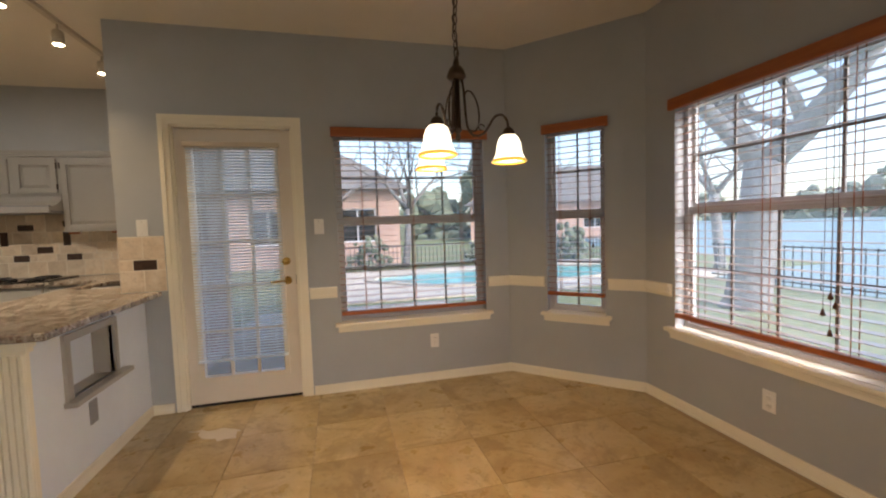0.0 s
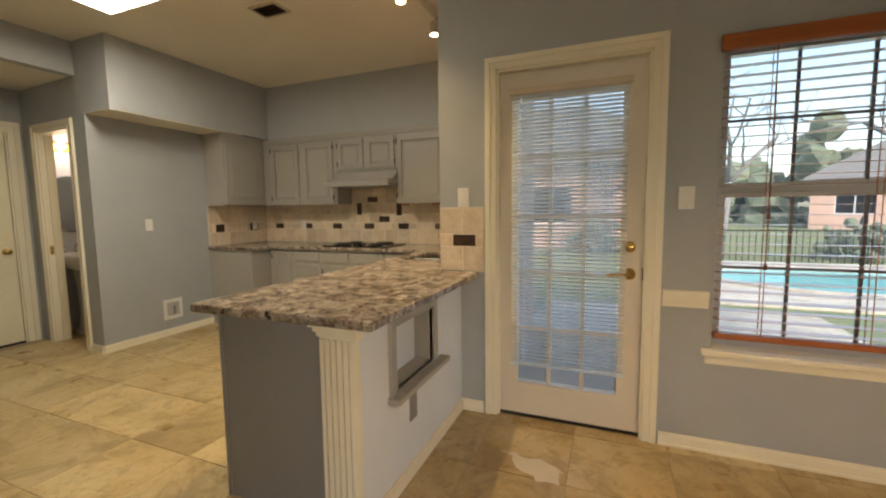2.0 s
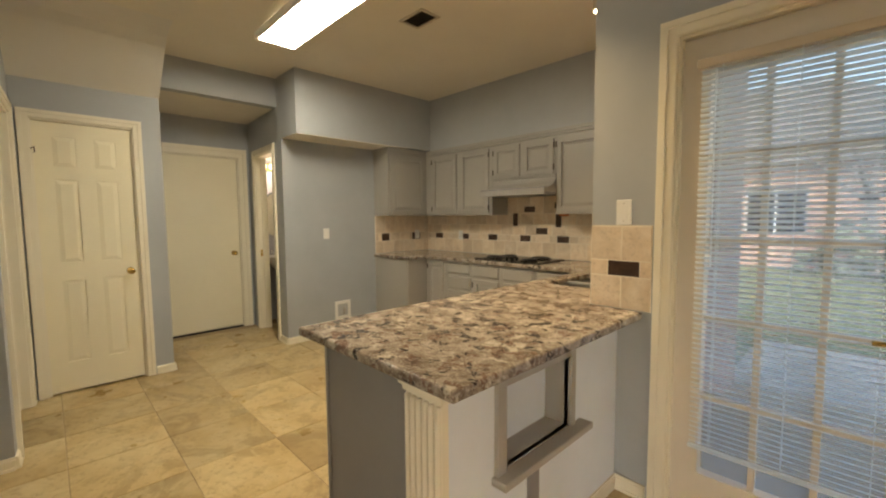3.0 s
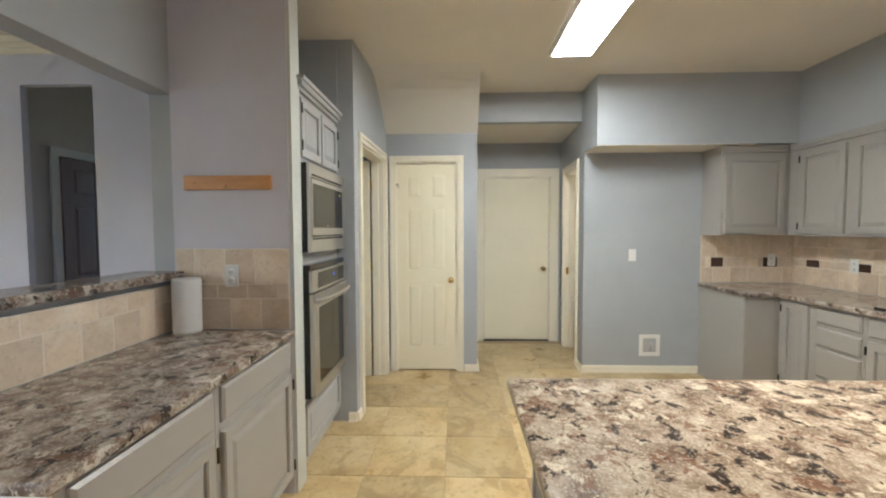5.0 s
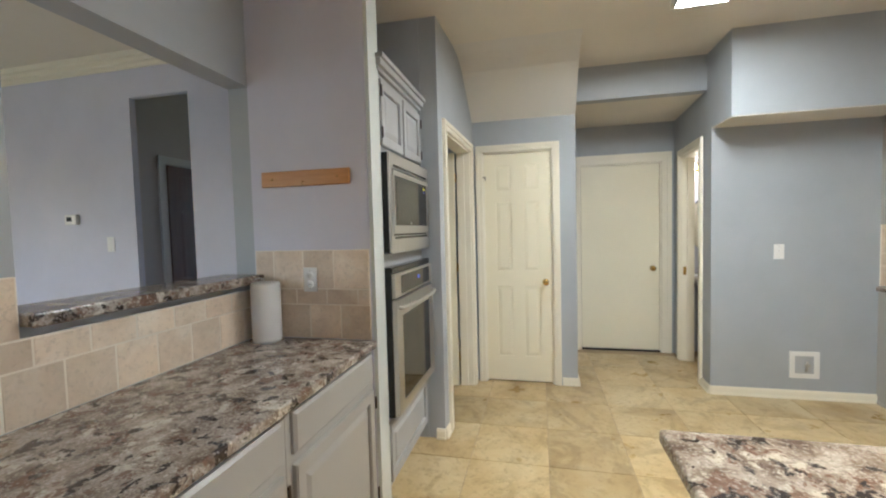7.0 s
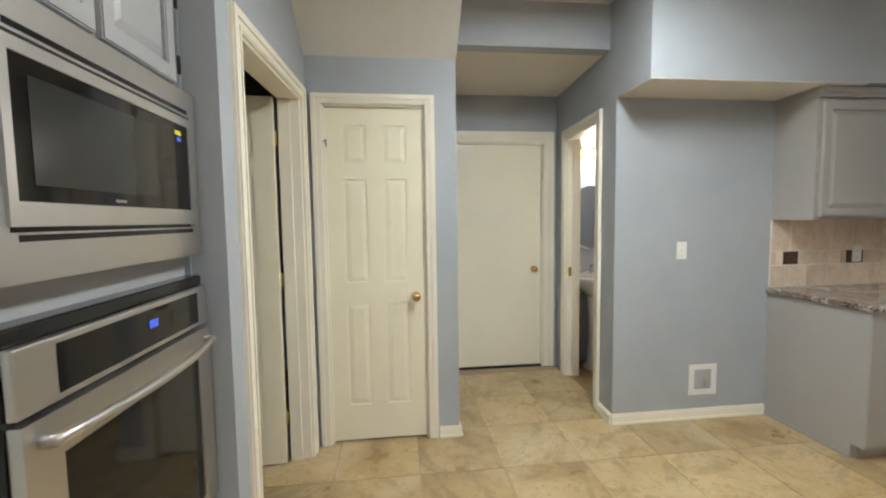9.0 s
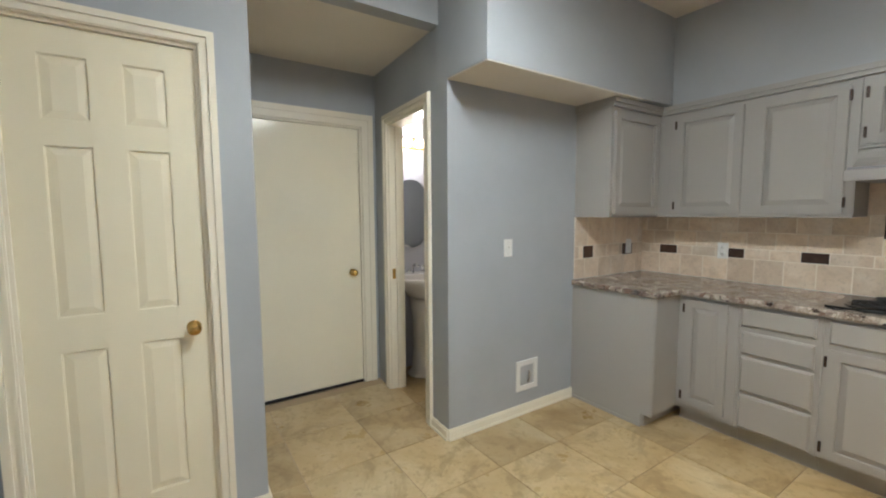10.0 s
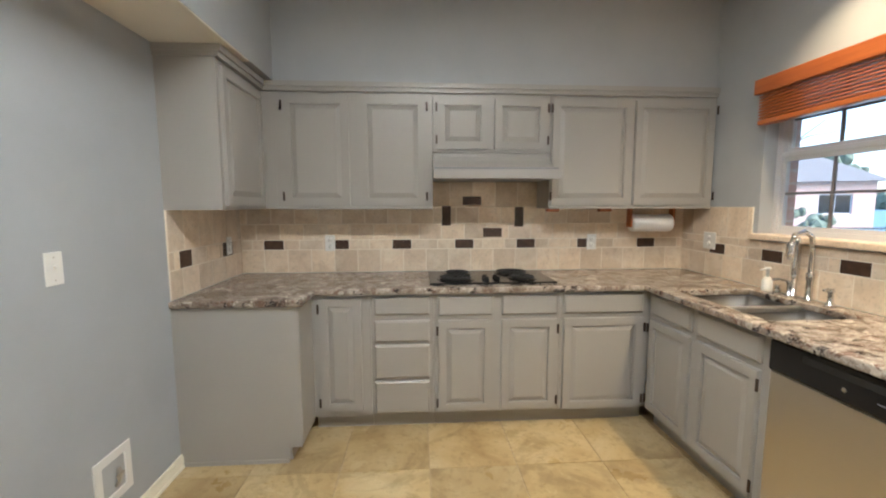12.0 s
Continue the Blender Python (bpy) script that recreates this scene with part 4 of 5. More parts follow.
# dishwasher
t = thing("dishwasher", at(XF, 4.335, 0, -90), "brushed steel dishwasher with black control strip", "dishwasher")
part("body", boxes((0.005, 0.60, 0.01, 0.57, 0.10, 0.85)), BLACK, t)
part("door", rbox(0.008, 0.597, -0.022, 0.01, 0.12, 0.715, 0.004), STEEL, t)
part("control_panel", rbox(0.006, 0.599, -0.03, 0.012, 0.72, 0.845, 0.008), BLACK, t, "black control strip")
part("handle_recess", rbox(0.15, 0.46, -0.033, -0.028, 0.80, 0.825, 0.002), RUBBER, t)
part("emblem", lathe([(0.008, 0), (0.007, 0.002)], 14), NICKEL, t, "small round emblem", True, pose(0.30, -0.03, 0.765, 90))
for i in range(3):
    part("button", rbox(0.40 + i * 0.045, 0.425 + i * 0.045, -0.031, -0.029, 0.764, 0.768, 0.0008), GREYP, t)
part("toe_kick", boxes((0.005, 0.60, 0.06, 0.1, 0, 0.10)), BLACK, t)

# sink and taps
t = thing("kitchen_sink", at(0, 0), "undermounted double-bowl stainless steel sink", "sink")
for a, b in ((4.42, 4.72), (4.745, 5.05)):
    bm = bmesh.new()
    x0, x1, zb = -0.905, -0.455, 0.67
    o = [bm.verts.new(p) for p in ((x0, a - 0.004, 0.853), (x1, a - 0.004, 0.853), (x1, b + 0.004, 0.853), (x0, b + 0.004, 0.853))]
    i = [bm.verts.new(p) for p in ((x0 + 0.02, a + 0.02, zb), (x1 - 0.02, a + 0.02, zb), (x1 - 0.02, b - 0.02, zb), (x0 + 0.02, b - 0.02, zb))]
    bm.faces.new(i)
    for k in range(4):
        bm.faces.new((o[k], o[(k + 1) % 4], i[(k + 1) % 4], i[k]))
    bmesh.ops.bevel(bm, geom=[e for e in bm.edges if len(e.link_faces) == 2], offset=0.025, segments=3, affect="EDGES")
    bw = part("bowl", bm, SHADED_STEEL, t, "", True)
    part("drain", lathe([(0.04, 0), (0.035, 0.004), (0.02, 0.002)], 20), CHROME, bw, "", True, at(-0.68, (a + b) / 2, zb + 0.001))
part("divider", rbox(-0.90, -0.46, 4.715, 4.75, 0.84, 0.868, 0.006), STEEL, t)


def stem(profile):
    return lathe(profile, 18)


FX = -0.415
t = thing("kitchen_faucet", at(FX, 4.735, 0.89), "chrome bridge-style faucet with tall spout", "faucet")
part("base", stem([(0.028, 0), (0.026, 0.01), (0.016, 0.02), (0.014, 0.10), (0.018, 0.11), (0.018, 0.14), (0.012, 0.15)]), CHROME, t, "", True)
part("spout", tube([(0, 0, 0.14), (0, 0, 0.27), (-0.01, 0, 0.325), (-0.05, 0, 0.35), (-0.10, 0, 0.335), (-0.115, 0, 0.29)], 0.012, 12), CHROME, t, "", True)
part("spray_head", stem([(0.013, 0), (0.018, 0.015), (0.018, 0.075), (0.012, 0.085)]), CHROME, t, "", True, at(-0.115, 0, 0.215))
for s in (-1, 1):
    h = part("handle", stem([(0.024, 0), (0.022, 0.01), (0.012, 0.02), (0.011, 0.06), (0.016, 0.07), (0.013, 0.085)]), CHROME, t, "", True, at(0, s * 0.11, 0))
    part("lever", tube([(0, 0, 0.078), (-0.035, s * 0.02, 0.088), (-0.07, s * 0.03, 0.086)], 0.006, 8), CHROME, h, "", True)
t = thing("side_sprayer", at(FX + 0.01, 4.83, 0.89), "chrome side sprayer standing beside the faucet", "sprayer")
part("base", stem([(0.024, 0), (0.02, 0.012), (0.013, 0.02), (0.013, 0.10)]), CHROME, t, "", True)
part("head", stem([(0.013, 0.10), (0.018, 0.12), (0.02, 0.20), (0.016, 0.30), (0.010, 0.315)]), CHROME, t, "", True)
t = thing("soap_dispenser", at(FX + 0.005, 4.99, 0.89), "small clear soap pump bottle beside the sink", "soap dispenser")
part("bottle", stem([(0.024, 0), (0.026, 0.01), (0.026, 0.06), (0.012, 0.08)]), WHITEPL, t, "", True)
part("pump", join(stem([(0.008, 0.08), (0.008, 0.12), (0.014, 0.122), (0.014, 0.134)]), tube([(0, 0, 0.128), (-0.045, 0, 0.12)], 0.005, 8)), WHITEPL, t, "", True)
lone("sink_plug", stem([(0.02, 0), (0.02, 0.02), (0.012, 0.04), (0.016, 0.05)]), CHROME, "small chrome stopper beside the sink", "stopper", m=at(-0.43, 4.90, 0.89), smooth=True)

# cooktop
t = thing("cooktop", at(-2.30, 5.29, 0.89), "black electric coil cooktop set into the granite", "cooktop")
part("plate", rbox(0, 0.79, 0, 0.46, 0.0, 0.012, 0.005), BLACK, t)
for x, y, r in ((0.17, 0.13, 0.105), (0.20, 0.34, 0.08), (0.60, 0.13, 0.08), (0.58, 0.34, 0.105)):
    bn = part("burner", lathe([(r + 0.015, 0.012), (r + 0.01, 0.017), (r, 0.014), (0.02, 0.013)], 32), BLACK, t, "", True, at(x, y, 0))
    pts = [((0.02 + (r - 0.02) * k / 90) * math.cos(k * 0.24), (0.02 + (r - 0.02) * k / 90) * math.sin(k * 0.24), 0.024) for k in range(91)]
    part("coil", tube(pts, 0.0055, 6), RUBBER, bn, "dark heating coil", True)
for x, y in ((0.36, 0.09), (0.36, 0.16), (0.43, 0.09), (0.43, 0.16)):
    part("control_knob", stem([(0.019, 0.012), (0.018, 0.022), (0.014, 0.034), (0.006, 0.035)]), BLACK, t, "", True, at(x, y, 0))

# oven tower
TF = 1.728
t = thing("oven_tower", at(-1.808, TF, 0, 180) @ Matrix.Diagonal((0.915, 1, 1, 1)), "grey painted tall oven cabinet with doors above and below", "cabinet")
TW = 0.782
part("body", slab(TW, 2.17, 0.58, [(0.015, 0.765, 0.47, 1.20), (0.015, 0.765, 1.29, 1.755)], 0.09), TOWERP, t)
part("backing", boxes((0, TW, 0.57, 0.58, 0.1, 2.15)), TOWERP, t)
part("toe_kick", boxes((0, TW, 0.05, 0.57, 0, 0.09)), TOWERP, t)
part("stile", boxes((-0.132, 0.0, -0.016, 0.002, 0, H - 0.002)), paint("stile_paint", (0.60, 0.62, 0.58), 0.45, 0.03, 0.05), t, "pale painted stile")
for x0, x1, hx in ((0.02, 0.375, -1), (0.40, 0.76, 1)):
    dd = leaf(t, x0, x1, 1.82, 2.14, TOWERP)
    pair_hinges(dd, -0.005 if hx < 0 else x1 - x0 + 0.005, 0, 0.32)
dd = leaf(t, 0.02, 0.76, 0.12, 0.42, TOWERP)
part("crown", boxes((-0.02, TW, -0.02, 0.55, 2.17, 2.19), (-0.03, TW, -0.04, 0.55, 2.19, 2.22), (-0.04, TW, -0.055, 0.55, 2.22, 2.24)), TOWERP, t)

t = thing("microwave", at(-1.808, TF, 0, 180) @ Matrix.Diagonal((0.915, 1, 1, 1)), "built-in stainless steel microwave with dark glass door", "microwave")
part("body", boxes((0.02, 0.76, 0, 0.40, 1.295, 1.75)), BLACK, t)
part("housing", boxes((0.010, 0.771, -0.044, -0.001, 1.287, 1.783)), BLACK, t, "black housing edge")
part("trim_frame", slab(0.765, 1.785, 0.012, [(0.035, 0.73, 1.372, 1.71)], 1.285), STEEL, t, "", False, at(0.008, -0.057, 0))
part("door", slab(0.69, 1.70, 0.012, [(0.02, 0.67, 1.425, 1.675)], 1.382), STEEL, t, "", False, at(0.0375, -0.064, 0))
part("door_glass", rbox(0.05, 0.715, -0.0605, -0.044, 1.42, 1.68, 0.003), BLACKG, t, "dark door glass")
part("window_mesh", boxes((0.10, 0.52, -0.0615, -0.0607, 1.455, 1.645)), paint("mesh_glass", (0.03, 0.03, 0.027), 0.15, 0.1, 0), t)
for z in (1.362, 1.722):
    part("vent_slot", boxes((0.06, 0.72, -0.0585, -0.0572, z - 0.006, z + 0.006)), BLACK, t, "dark vent slot")
part("nameplate", boxes((0.33, 0.37, -0.0615, -0.0607, 1.434, 1.440)), NICKEL, t)
part("display", boxes((0.64, 0.665, -0.0615, -0.0607, 1.625, 1.637)), BLUELED, t, "blue display")
part("sticker", boxes((0.63, 0.665, -0.0618, -0.0607, 1.642, 1.655)), YELLOW, t, "yellow sticker")

t = thing("wall_oven", at(-1.808, TF, 0, 180) @ Matrix.Diagonal((0.915, 1, 1, 1)), "built-in stainless steel wall oven with bowed handle", "oven")
part("body", boxes((0.02, 0.76, 0, 0.50, 0.475, 1.195)), BLACK, t)
part("side_trim", boxes((0.006, 0.774, -0.046, 0.0, 0.46, 1.215)), BLACK, t, "black housing edge")
part("vent", boxes((0.012, 0.768, -0.052, -0.046, 1.188, 1.212)), BLACK, t)
part("control_panel", rbox(0.012, 0.768, -0.066, -0.046, 1.06, 1.182, 0.004), STEEL, t)
part("control_glass", boxes((0.11, 0.70, -0.068, -0.066, 1.075, 1.168)), BLACKG, t, "dark control glass")
part("display", boxes((0.42, 0.46, -0.0692, -0.068, 1.12, 1.14)), BLUELED, t, "blue display")
dr = part("door", slab(0.756, 1.05, 0.025, [(0.09, 0.665, 0.52, 0.965)], 0.47), STEEL, t, "", False, at(0.012, -0.072, 0))
part("door_glass", boxes((0.10, 0.68, -0.068, -0.05, 0.515, 0.97)), BLACKG, t, "dark oven glass")
pts = [(0.05 + 0.68 * k / 12, -0.095 - 0.03 * math.sin(math.pi * k / 12), 1.01) for k in range(13)]
part("handle", tube([(0.05, -0.07, 1.01)] + pts + [(0.73, -0.07, 1.01)], 0.012, 10), STEEL, t, "", True)

# ---- lights and ceiling fixtures ----
t = thing("ceiling_light", at(-2.14, 3.455, 0), "rectangular fluorescent ceiling light, switched on", "ceiling light")
part("frame", slab(1.25, 0.32, 0.05, [(0.018, 1.232, 0.018, 0.302)]), WHITEPL, t, "", False, pose(-0.625, 0.16, H - 0.052, 90, 0, 0) @ at(0, 0, 0))
part("diffuser", rbox(-0.606, 0.606, -0.141, 0.141, H - 0.048, H - 0.01, 0.004, 2), DIFFUSER, t, "glowing white diffuser")

t = thing("ceiling_vent", at(-1.74, 4.085, 0), "small dark louvred air vent in the ceiling", "vent")
part("frame", slab(0.25, 0.18, 0.008, [(0.02, 0.23, 0.02, 0.16)]), paint("vent_metal", (0.5, 0.45, 0.37), 0.5, 0.05, 0), t, "", False, pose(-0.125, 0.09, H - 0.009, 90, 0, 0))
part("backing", boxes((-0.11, 0.11, -0.075, 0.075, H - 0.002, H - 0.001)), RUBBER, t)
for i in range(7):
    part("slat", boxes((-0.105, 0.105, -0.008, 0.008, -0.001, 0.001)), BRONZE, t, "", False, pose(0, -0.06 + i * 0.02, H - 0.006, 35))

t = thing("track_lighting", at(TRACK_X, 0, 0), "white ceiling track with three lit spotlights", "track light")
part("rail", rbox(-0.018, 0.018, 3.2, 4.75, H - 0.03, H, 0.003), paint("track_metal", (0.55, 0.50, 0.42), 0.4, 0.04, 0), t)
for y in TRACK_HEADS:
    hd = part("spotlight", join(lathe([(0.006, 2.735), (0.006, 2.69), (0.026, 2.685), (0.034, 2.67), (0.034, 2.60), (0.038, 2.595)], 20)), paint("spot_metal", (0.58, 0.52, 0.42), 0.4, 0.04, 0), t, "", True, at(0, y, 0))
    part("lamp_face", lathe([(0.030, 2.596), (0.030, 2.592)], 20), LAMPF, hd, "glowing lamp")

# chandelier
CX, CY = CHAND
t = thing("chandelier", at(CX, CY, 0), "three-arm bronze chandelier with lit frosted bell shades", "chandelier")
part("canopy", lathe([(0.06, H), (0.058, H - 0.012), (0.03, H - 0.03), (0.008, H - 0.04)], 24), BRONZE, t, "", True)
z, k = H - 0.045, 0
while z > 1.985:
    pts = [(0.011 * math.sin(a), 0, 0.021 * math.cos(a)) for a in [2 * math.pi * i / 12 for i in range(13)]]
    part("chain_link", tube(pts, 0.0028, 6), BRONZE, t, "", True, pose(0.003 * math.sin(k), 0, z - 0.02, 0, 0, 90 * (k % 2) + 20))
    z, k = z - 0.0345, k + 1
part("wire", tube([(0, 0, H - 0.04), (0.006, 0.004, 2.3), (-0.006, 0, 2.1), (0.008, 0, 2.02), (0, 0, 1.96)], 0.0025, 6), BRONZE, t)
part("cap", lathe([(0.006, 1.985), (0.012, 1.97), (0.014, 1.955), (0.030, 1.94), (0.040, 1.915), (0.041, 1.905), (0.034, 1.90), (0.03, 1.895)], 24), BRONZE, t, "", True)
part("column", lathe([(0.012, 1.90), (0.014, 1.70), (0.02, 1.69), (0.008, 1.675), (0.012, 1.66), (0.004, 1.645)], 16), BRONZE, t, "", True)
for a in (232, 350, 110):
    ca, sa = math.cos(radians(a)), math.sin(radians(a))
    line = [(0.022, 1.90), (0.030, 1.84), (0.034, 1.76), (0.045, 1.69), (0.075, 1.665), (0.110, 1.675), (0.135, 1.71), (0.160, 1.745), (0.190, 1.75), (0.210, 1.725), (0.215, 1.69)]
    fine = []
    for i in range(len(line) - 1):
        p0, p1, p2, p3 = line[max(i - 1, 0)], line[i], line[i + 1], line[min(i + 2, len(line) - 1)]
        for s in (0, 0.34, 0.67):
            fine.append(tuple(0.5 * (2 * p1[q] + (p2[q] - p0[q]) * s + (2 * p0[q] - 5 * p1[q] + 4 * p2[q] - p3[q]) * s * s + (3 * p1[q] - p0[q] - 3 * p2[q] + p3[q]) * s ** 3) for q in (0, 1)))
    fine.append(line[-1])
    arm = part("arm", tube([(r * ca, r * sa, zz) for r, zz in fine], 0.0055, 8), BRONZE, t, "", True)
    loop = [(0.032 + 0.036 * (1 - math.cos(s)) * (1.0 - 0.35 * s / 6.28), 1.80 + 0.065 * math.sin(s + 0.4) - 0.012 * s) for s in [i * 0.42 for i in range(13)]]
    part("scroll", tube([(r * ca, r * sa, zz) for r, zz in loop], 0.004, 7), BRONZE, arm, "", True)
    part("curl", tube([((0.10 + 0.012 * math.cos(s)) * ca, (0.10 + 0.012 * math.cos(s)) * sa, 1.70 + 0.012 * math.sin(s)) for s in [i * 0.6 for i in range(9)]], 0.003, 6), BRONZE, arm, "", True)
    m0 = at(0.215 * ca, 0.215 * sa, 0)
    part("socket_cup", lathe([(0.008, 1.70), (0.020, 1.69), (0.028, 1.672), (0.03, 1.664)], 20), BRONZE, arm, "", True, m0)
    prof = [(0.026, 1.668), (0.040, 1.655), (0.050, 1.63), (0.054, 1.60), (0.060, 1.578), (0.068, 1.565)]
    sh = part("shade", lathe(prof + [(r - 0.004, zz - 0.001) for r, zz in reversed(prof)], 28, False), SHADE, arm, "frosted white glass shade", True, m0)
    part("rim", lathe([(0.0665, 1.566), (0.076, 1.556), (0.072, 1.550), (0.060, 1.560), (0.064, 1.568)], 28, False), RIM, arm, "amber glass rim", True, m0)
    part("bulb", lathe([(0.012, 1.655), (0.016, 1.63), (0.022, 1.605), (0.016, 1.588), (0.004, 1.582)], 14), LAMPF, arm, "", True, m0)

# ---- plates, outlets and fittings ----


def plate(name, m, label, cat, mat=WHITEPL, w=0.072, h=0.116, rocker=False, sockets=False):
    """A wall plate centred on the origin, facing -y."""
    t = thing(name, m, label, cat)
    part("plate", rbox(-w / 2, w / 2, -0.006, 0, -h / 2, h / 2, 0.003), mat, t)
    if rocker:
        part("rocker", rbox(-0.016, 0.016, -0.009, -0.005, -0.033, 0.033, 0.002), mat, t)
    elif sockets:
        for z in (-0.022, 0.022):
            s = part("socket", lathe([(0.017, 0), (0.016, 0.003)], 16), mat, t, "", True, pose(0, -0.006, z, 90))
            part("slots", boxes((-0.007, -0.005, 0.003, 0.0036, -0.004, 0.005), (0.005, 0.007, 0.003, 0.0036, -0.004, 0.005)), RUBBER, s, "", False, pose(0, 0, 0, -90) @ at(0, -0.0065, 0))
    else:
        part("toggle", rbox(-0.005, 0.005, -0.016, -0.005, -0.002, 0.012, 0.002), mat, t)
    for z in (-h / 2 + 0.018, h / 2 - 0.018):
        part("screw", lathe([(0.003, 0), (0.0025, 0.001)], 8), NICKEL, t, "", False, pose(0, -0.006, z, 90))
    return t


plate("light_switch", at(-0.205, YN, 1.345), "white rocker light switch above the tiles", "switch", rocker=True)
plate("light_switch", at(0.985, YN, 1.315), "white light switch beside the patio door", "switch")
plate("outlet", at(1.87, YN, 0.335), "white electrical outlet under the window", "outlet", sockets=True)
plate("outlet", at(XEAST, 2.33, 0.30, -90), "white electrical outlet under the big window", "outlet", sockets=True)
plate("light_switch", at(XW, 4.305, 1.158, 90), "white light switch on the blue-grey wall", "switch")
plate("outlet", at(-3.0, YK - 0.010, 1.105), "white outlet on the tile backsplash", "outlet", sockets=True)
plate("outlet", at(-1.075, YK - 0.010, 1.10), "white outlet on the tile backsplash", "outlet", sockets=True)
plate("outlet", at(XW + 0.010, 5.62, 1.11, 90), "white outlet on the tile backsplash", "outlet", sockets=True)
plate("outlet", at(XK - 0.010, 5.52, 1.13, -90), "white outlet on the tile backsplash", "outlet", WHITEPL, 0.115, sockets=True)
plate("outlet", at(-1.685 + 0.010, 1.42, 1.175, 90), "white outlet on the tile beside the oven", "outlet", sockets=True)
plate("phone_jack", at(-0.495, YS, 1.385, 180), "almond telephone jack plate above the desk tiles", "wall plate", BEIGEPL, 0.085, 0.125)
plate("light_switch", at(-2.45, -0.76, 1.35, 90), "white light switch on the lavender wall", "switch", rocker=True)
t = thing("thermostat", at(-2.45, -1.12, 1.55, 90), "white wall thermostat with dark display", "thermostat")
part("case", rbox(-0.06, 0.06, -0.028, 0, -0.04, 0.04, 0.006), WHITEPL, t)
part("display", boxes((-0.038, 0.012, -0.0295, -0.028, -0.012, 0.022)), RUBBER, t, "dark display")

t = thing("water_supply_box", at(XW, 4.485, 0.27, 90), "white recessed refrigerator water box with valve", "water box")
part("frame", slab(0.20, 0.21, 0.008, [(0.035, 0.165, 0.035, 0.175)]), WHITEPL, t, "", False, at(-0.10, -0.008, -0.105))
# flat plate; the hollow's shade is put into its grey
part("recess", boxes((-0.07, 0.07, -0.0012, -0.0002, -0.075, 0.075)), paint("box_shadow", (0.45, 0.46, 0.47), 0.6, 0.04, 0), t)
part("valve", join(tube([(0.01, -0.004, -0.05), (0.01, -0.02, -0.02), (0.01, -0.02, 0.03)], 0.008, 8), rbox(-0.012, 0.032, -0.028, -0.02, -0.005, 0.01, 0.003)), NICKEL, t, "", True)

t = thing("hook_rack", at(-1.685, 1.41, 1.658, 90), "honey pine board with small brass hook", "hook rack")
part("board", rbox(-0.23, 0.23, -0.019, 0, -0.037, 0.037, 0.004), PINE, t)
part("hook", tube([(0.0, -0.019, -0.015), (0.0, -0.035, -0.02), (0.0, -0.04, -0.03), (0.0, -0.03, -0.038)], 0.003, 6), BRASS, t, "brass hook", True)
for x in (-0.17, 0.17):
    part("screw", lathe([(0.006, 0), (0.004, 0.002)], 10), BRASS, t, "", True, pose(x, -0.019, 0, 90))

t = thing("paper_towel_stand", at(-1.60, 1.225, 0.89), "white paper towel roll on a wire stand", "paper towels")
part("roll", lathe([(0.022, 0.008), (0.064, 0.008), (0.066, 0.02), (0.066, 0.268), (0.063, 0.28), (0.022, 0.28)], 32), PAPER, t, "", True)
part("base", lathe([(0.075, 0), (0.075, 0.004), (0.07, 0.007)], 28), CHROME, t, "", True)
part("wire_arm", tube([(0.0, -0.073, 0.004), (0.0, -0.075, 0.15), (0.0, -0.075, 0.29), (0.0, -0.03, 0.30), (0, 0, 0.295)], 0.003, 8), CHROME, t, "", True)

t = thing("paper_towel_holder", at(-0.70, 5.69, 0), "under-cabinet cherry wood paper towel holder with roll", "paper towels")
part("roll", lathe([(0.02, -0.14), (0.06, -0.14), (0.062, -0.13), (0.062, 0.13), (0.06, 0.14), (0.02, 0.14)], 28), PAPER, t, "", True, pose(0, 0, 1.245, 0, 90))
for x in (-0.165, 0.15):
    part("bracket", rbox(x, x + 0.015, -0.03, 0.03, 1.215, 1.348, 0.004), CHERRY, t)
part("rod", tube([(-0.155, 0, 1.245), (0.155, 0, 1.245)], 0.01, 10), CHERRY, t)
for x in (-1.45, -1.08):
    lone("stemware_bracket", rbox(-0.04, 0.05, -0.02, 0.02, 1.328, 1.350, 0.006), CHERRY, "small dark cherry bracket under the wall cabinet", "bracket", m=at(x, 5.62))

d = thing("door_passage", at(-2.99, -0.795, 0.01, 180), "dark brown wooden door in the passage, closed", "door", kind="structure")
part("leaf", panelled(0.76, 2.03, 0.035, SIX(0.76, 2.03)), wood("passage_door_wood", (0.14, 0.09, 0.075), (0.20, 0.125, 0.105), 0.4, 2), d, "", False, at(0, -0.035, 0))
part("casing_side", boxes((-0.07, 0.0, -0.02, 0, 0, 2.10)), FASCIAW, d)
part("casing_head", boxes((-0.07, 0.83, -0.02, 0, 2.04, 2.11)), FASCIAW, d)

# ---- powder room ----
t = thing("pedestal_sink", at(-4.85, 4.24, 0), "white porcelain pedestal sink with chrome taps", "sink")
part("pedestal", lathe([(0.12, 0), (0.12, 0.02), (0.085, 0.06), (0.07, 0.25), (0.075, 0.5), (0.10, 0.68)], 28), PORC, t, "", True, at(0.20, 0, 0))
bm = lathe([(0.06, 0.66), (0.13, 0.70), (0.20, 0.77), (0.245, 0.82), (0.25, 0.85), (0.235, 0.86), (0.20, 0.845), (0.12, 0.79), (0.03, 0.78)], 32)
bmesh.ops.scale(bm, vec=(0.92, 1.0, 1.0), verts=bm.verts)
part("basin", bm, PORC, t, "", True, at(0.235, 0, 0))
part("deck", rbox(0.0, 0.14, -0.22, 0.22, 0.80, 0.865, 0.01), PORC, t)
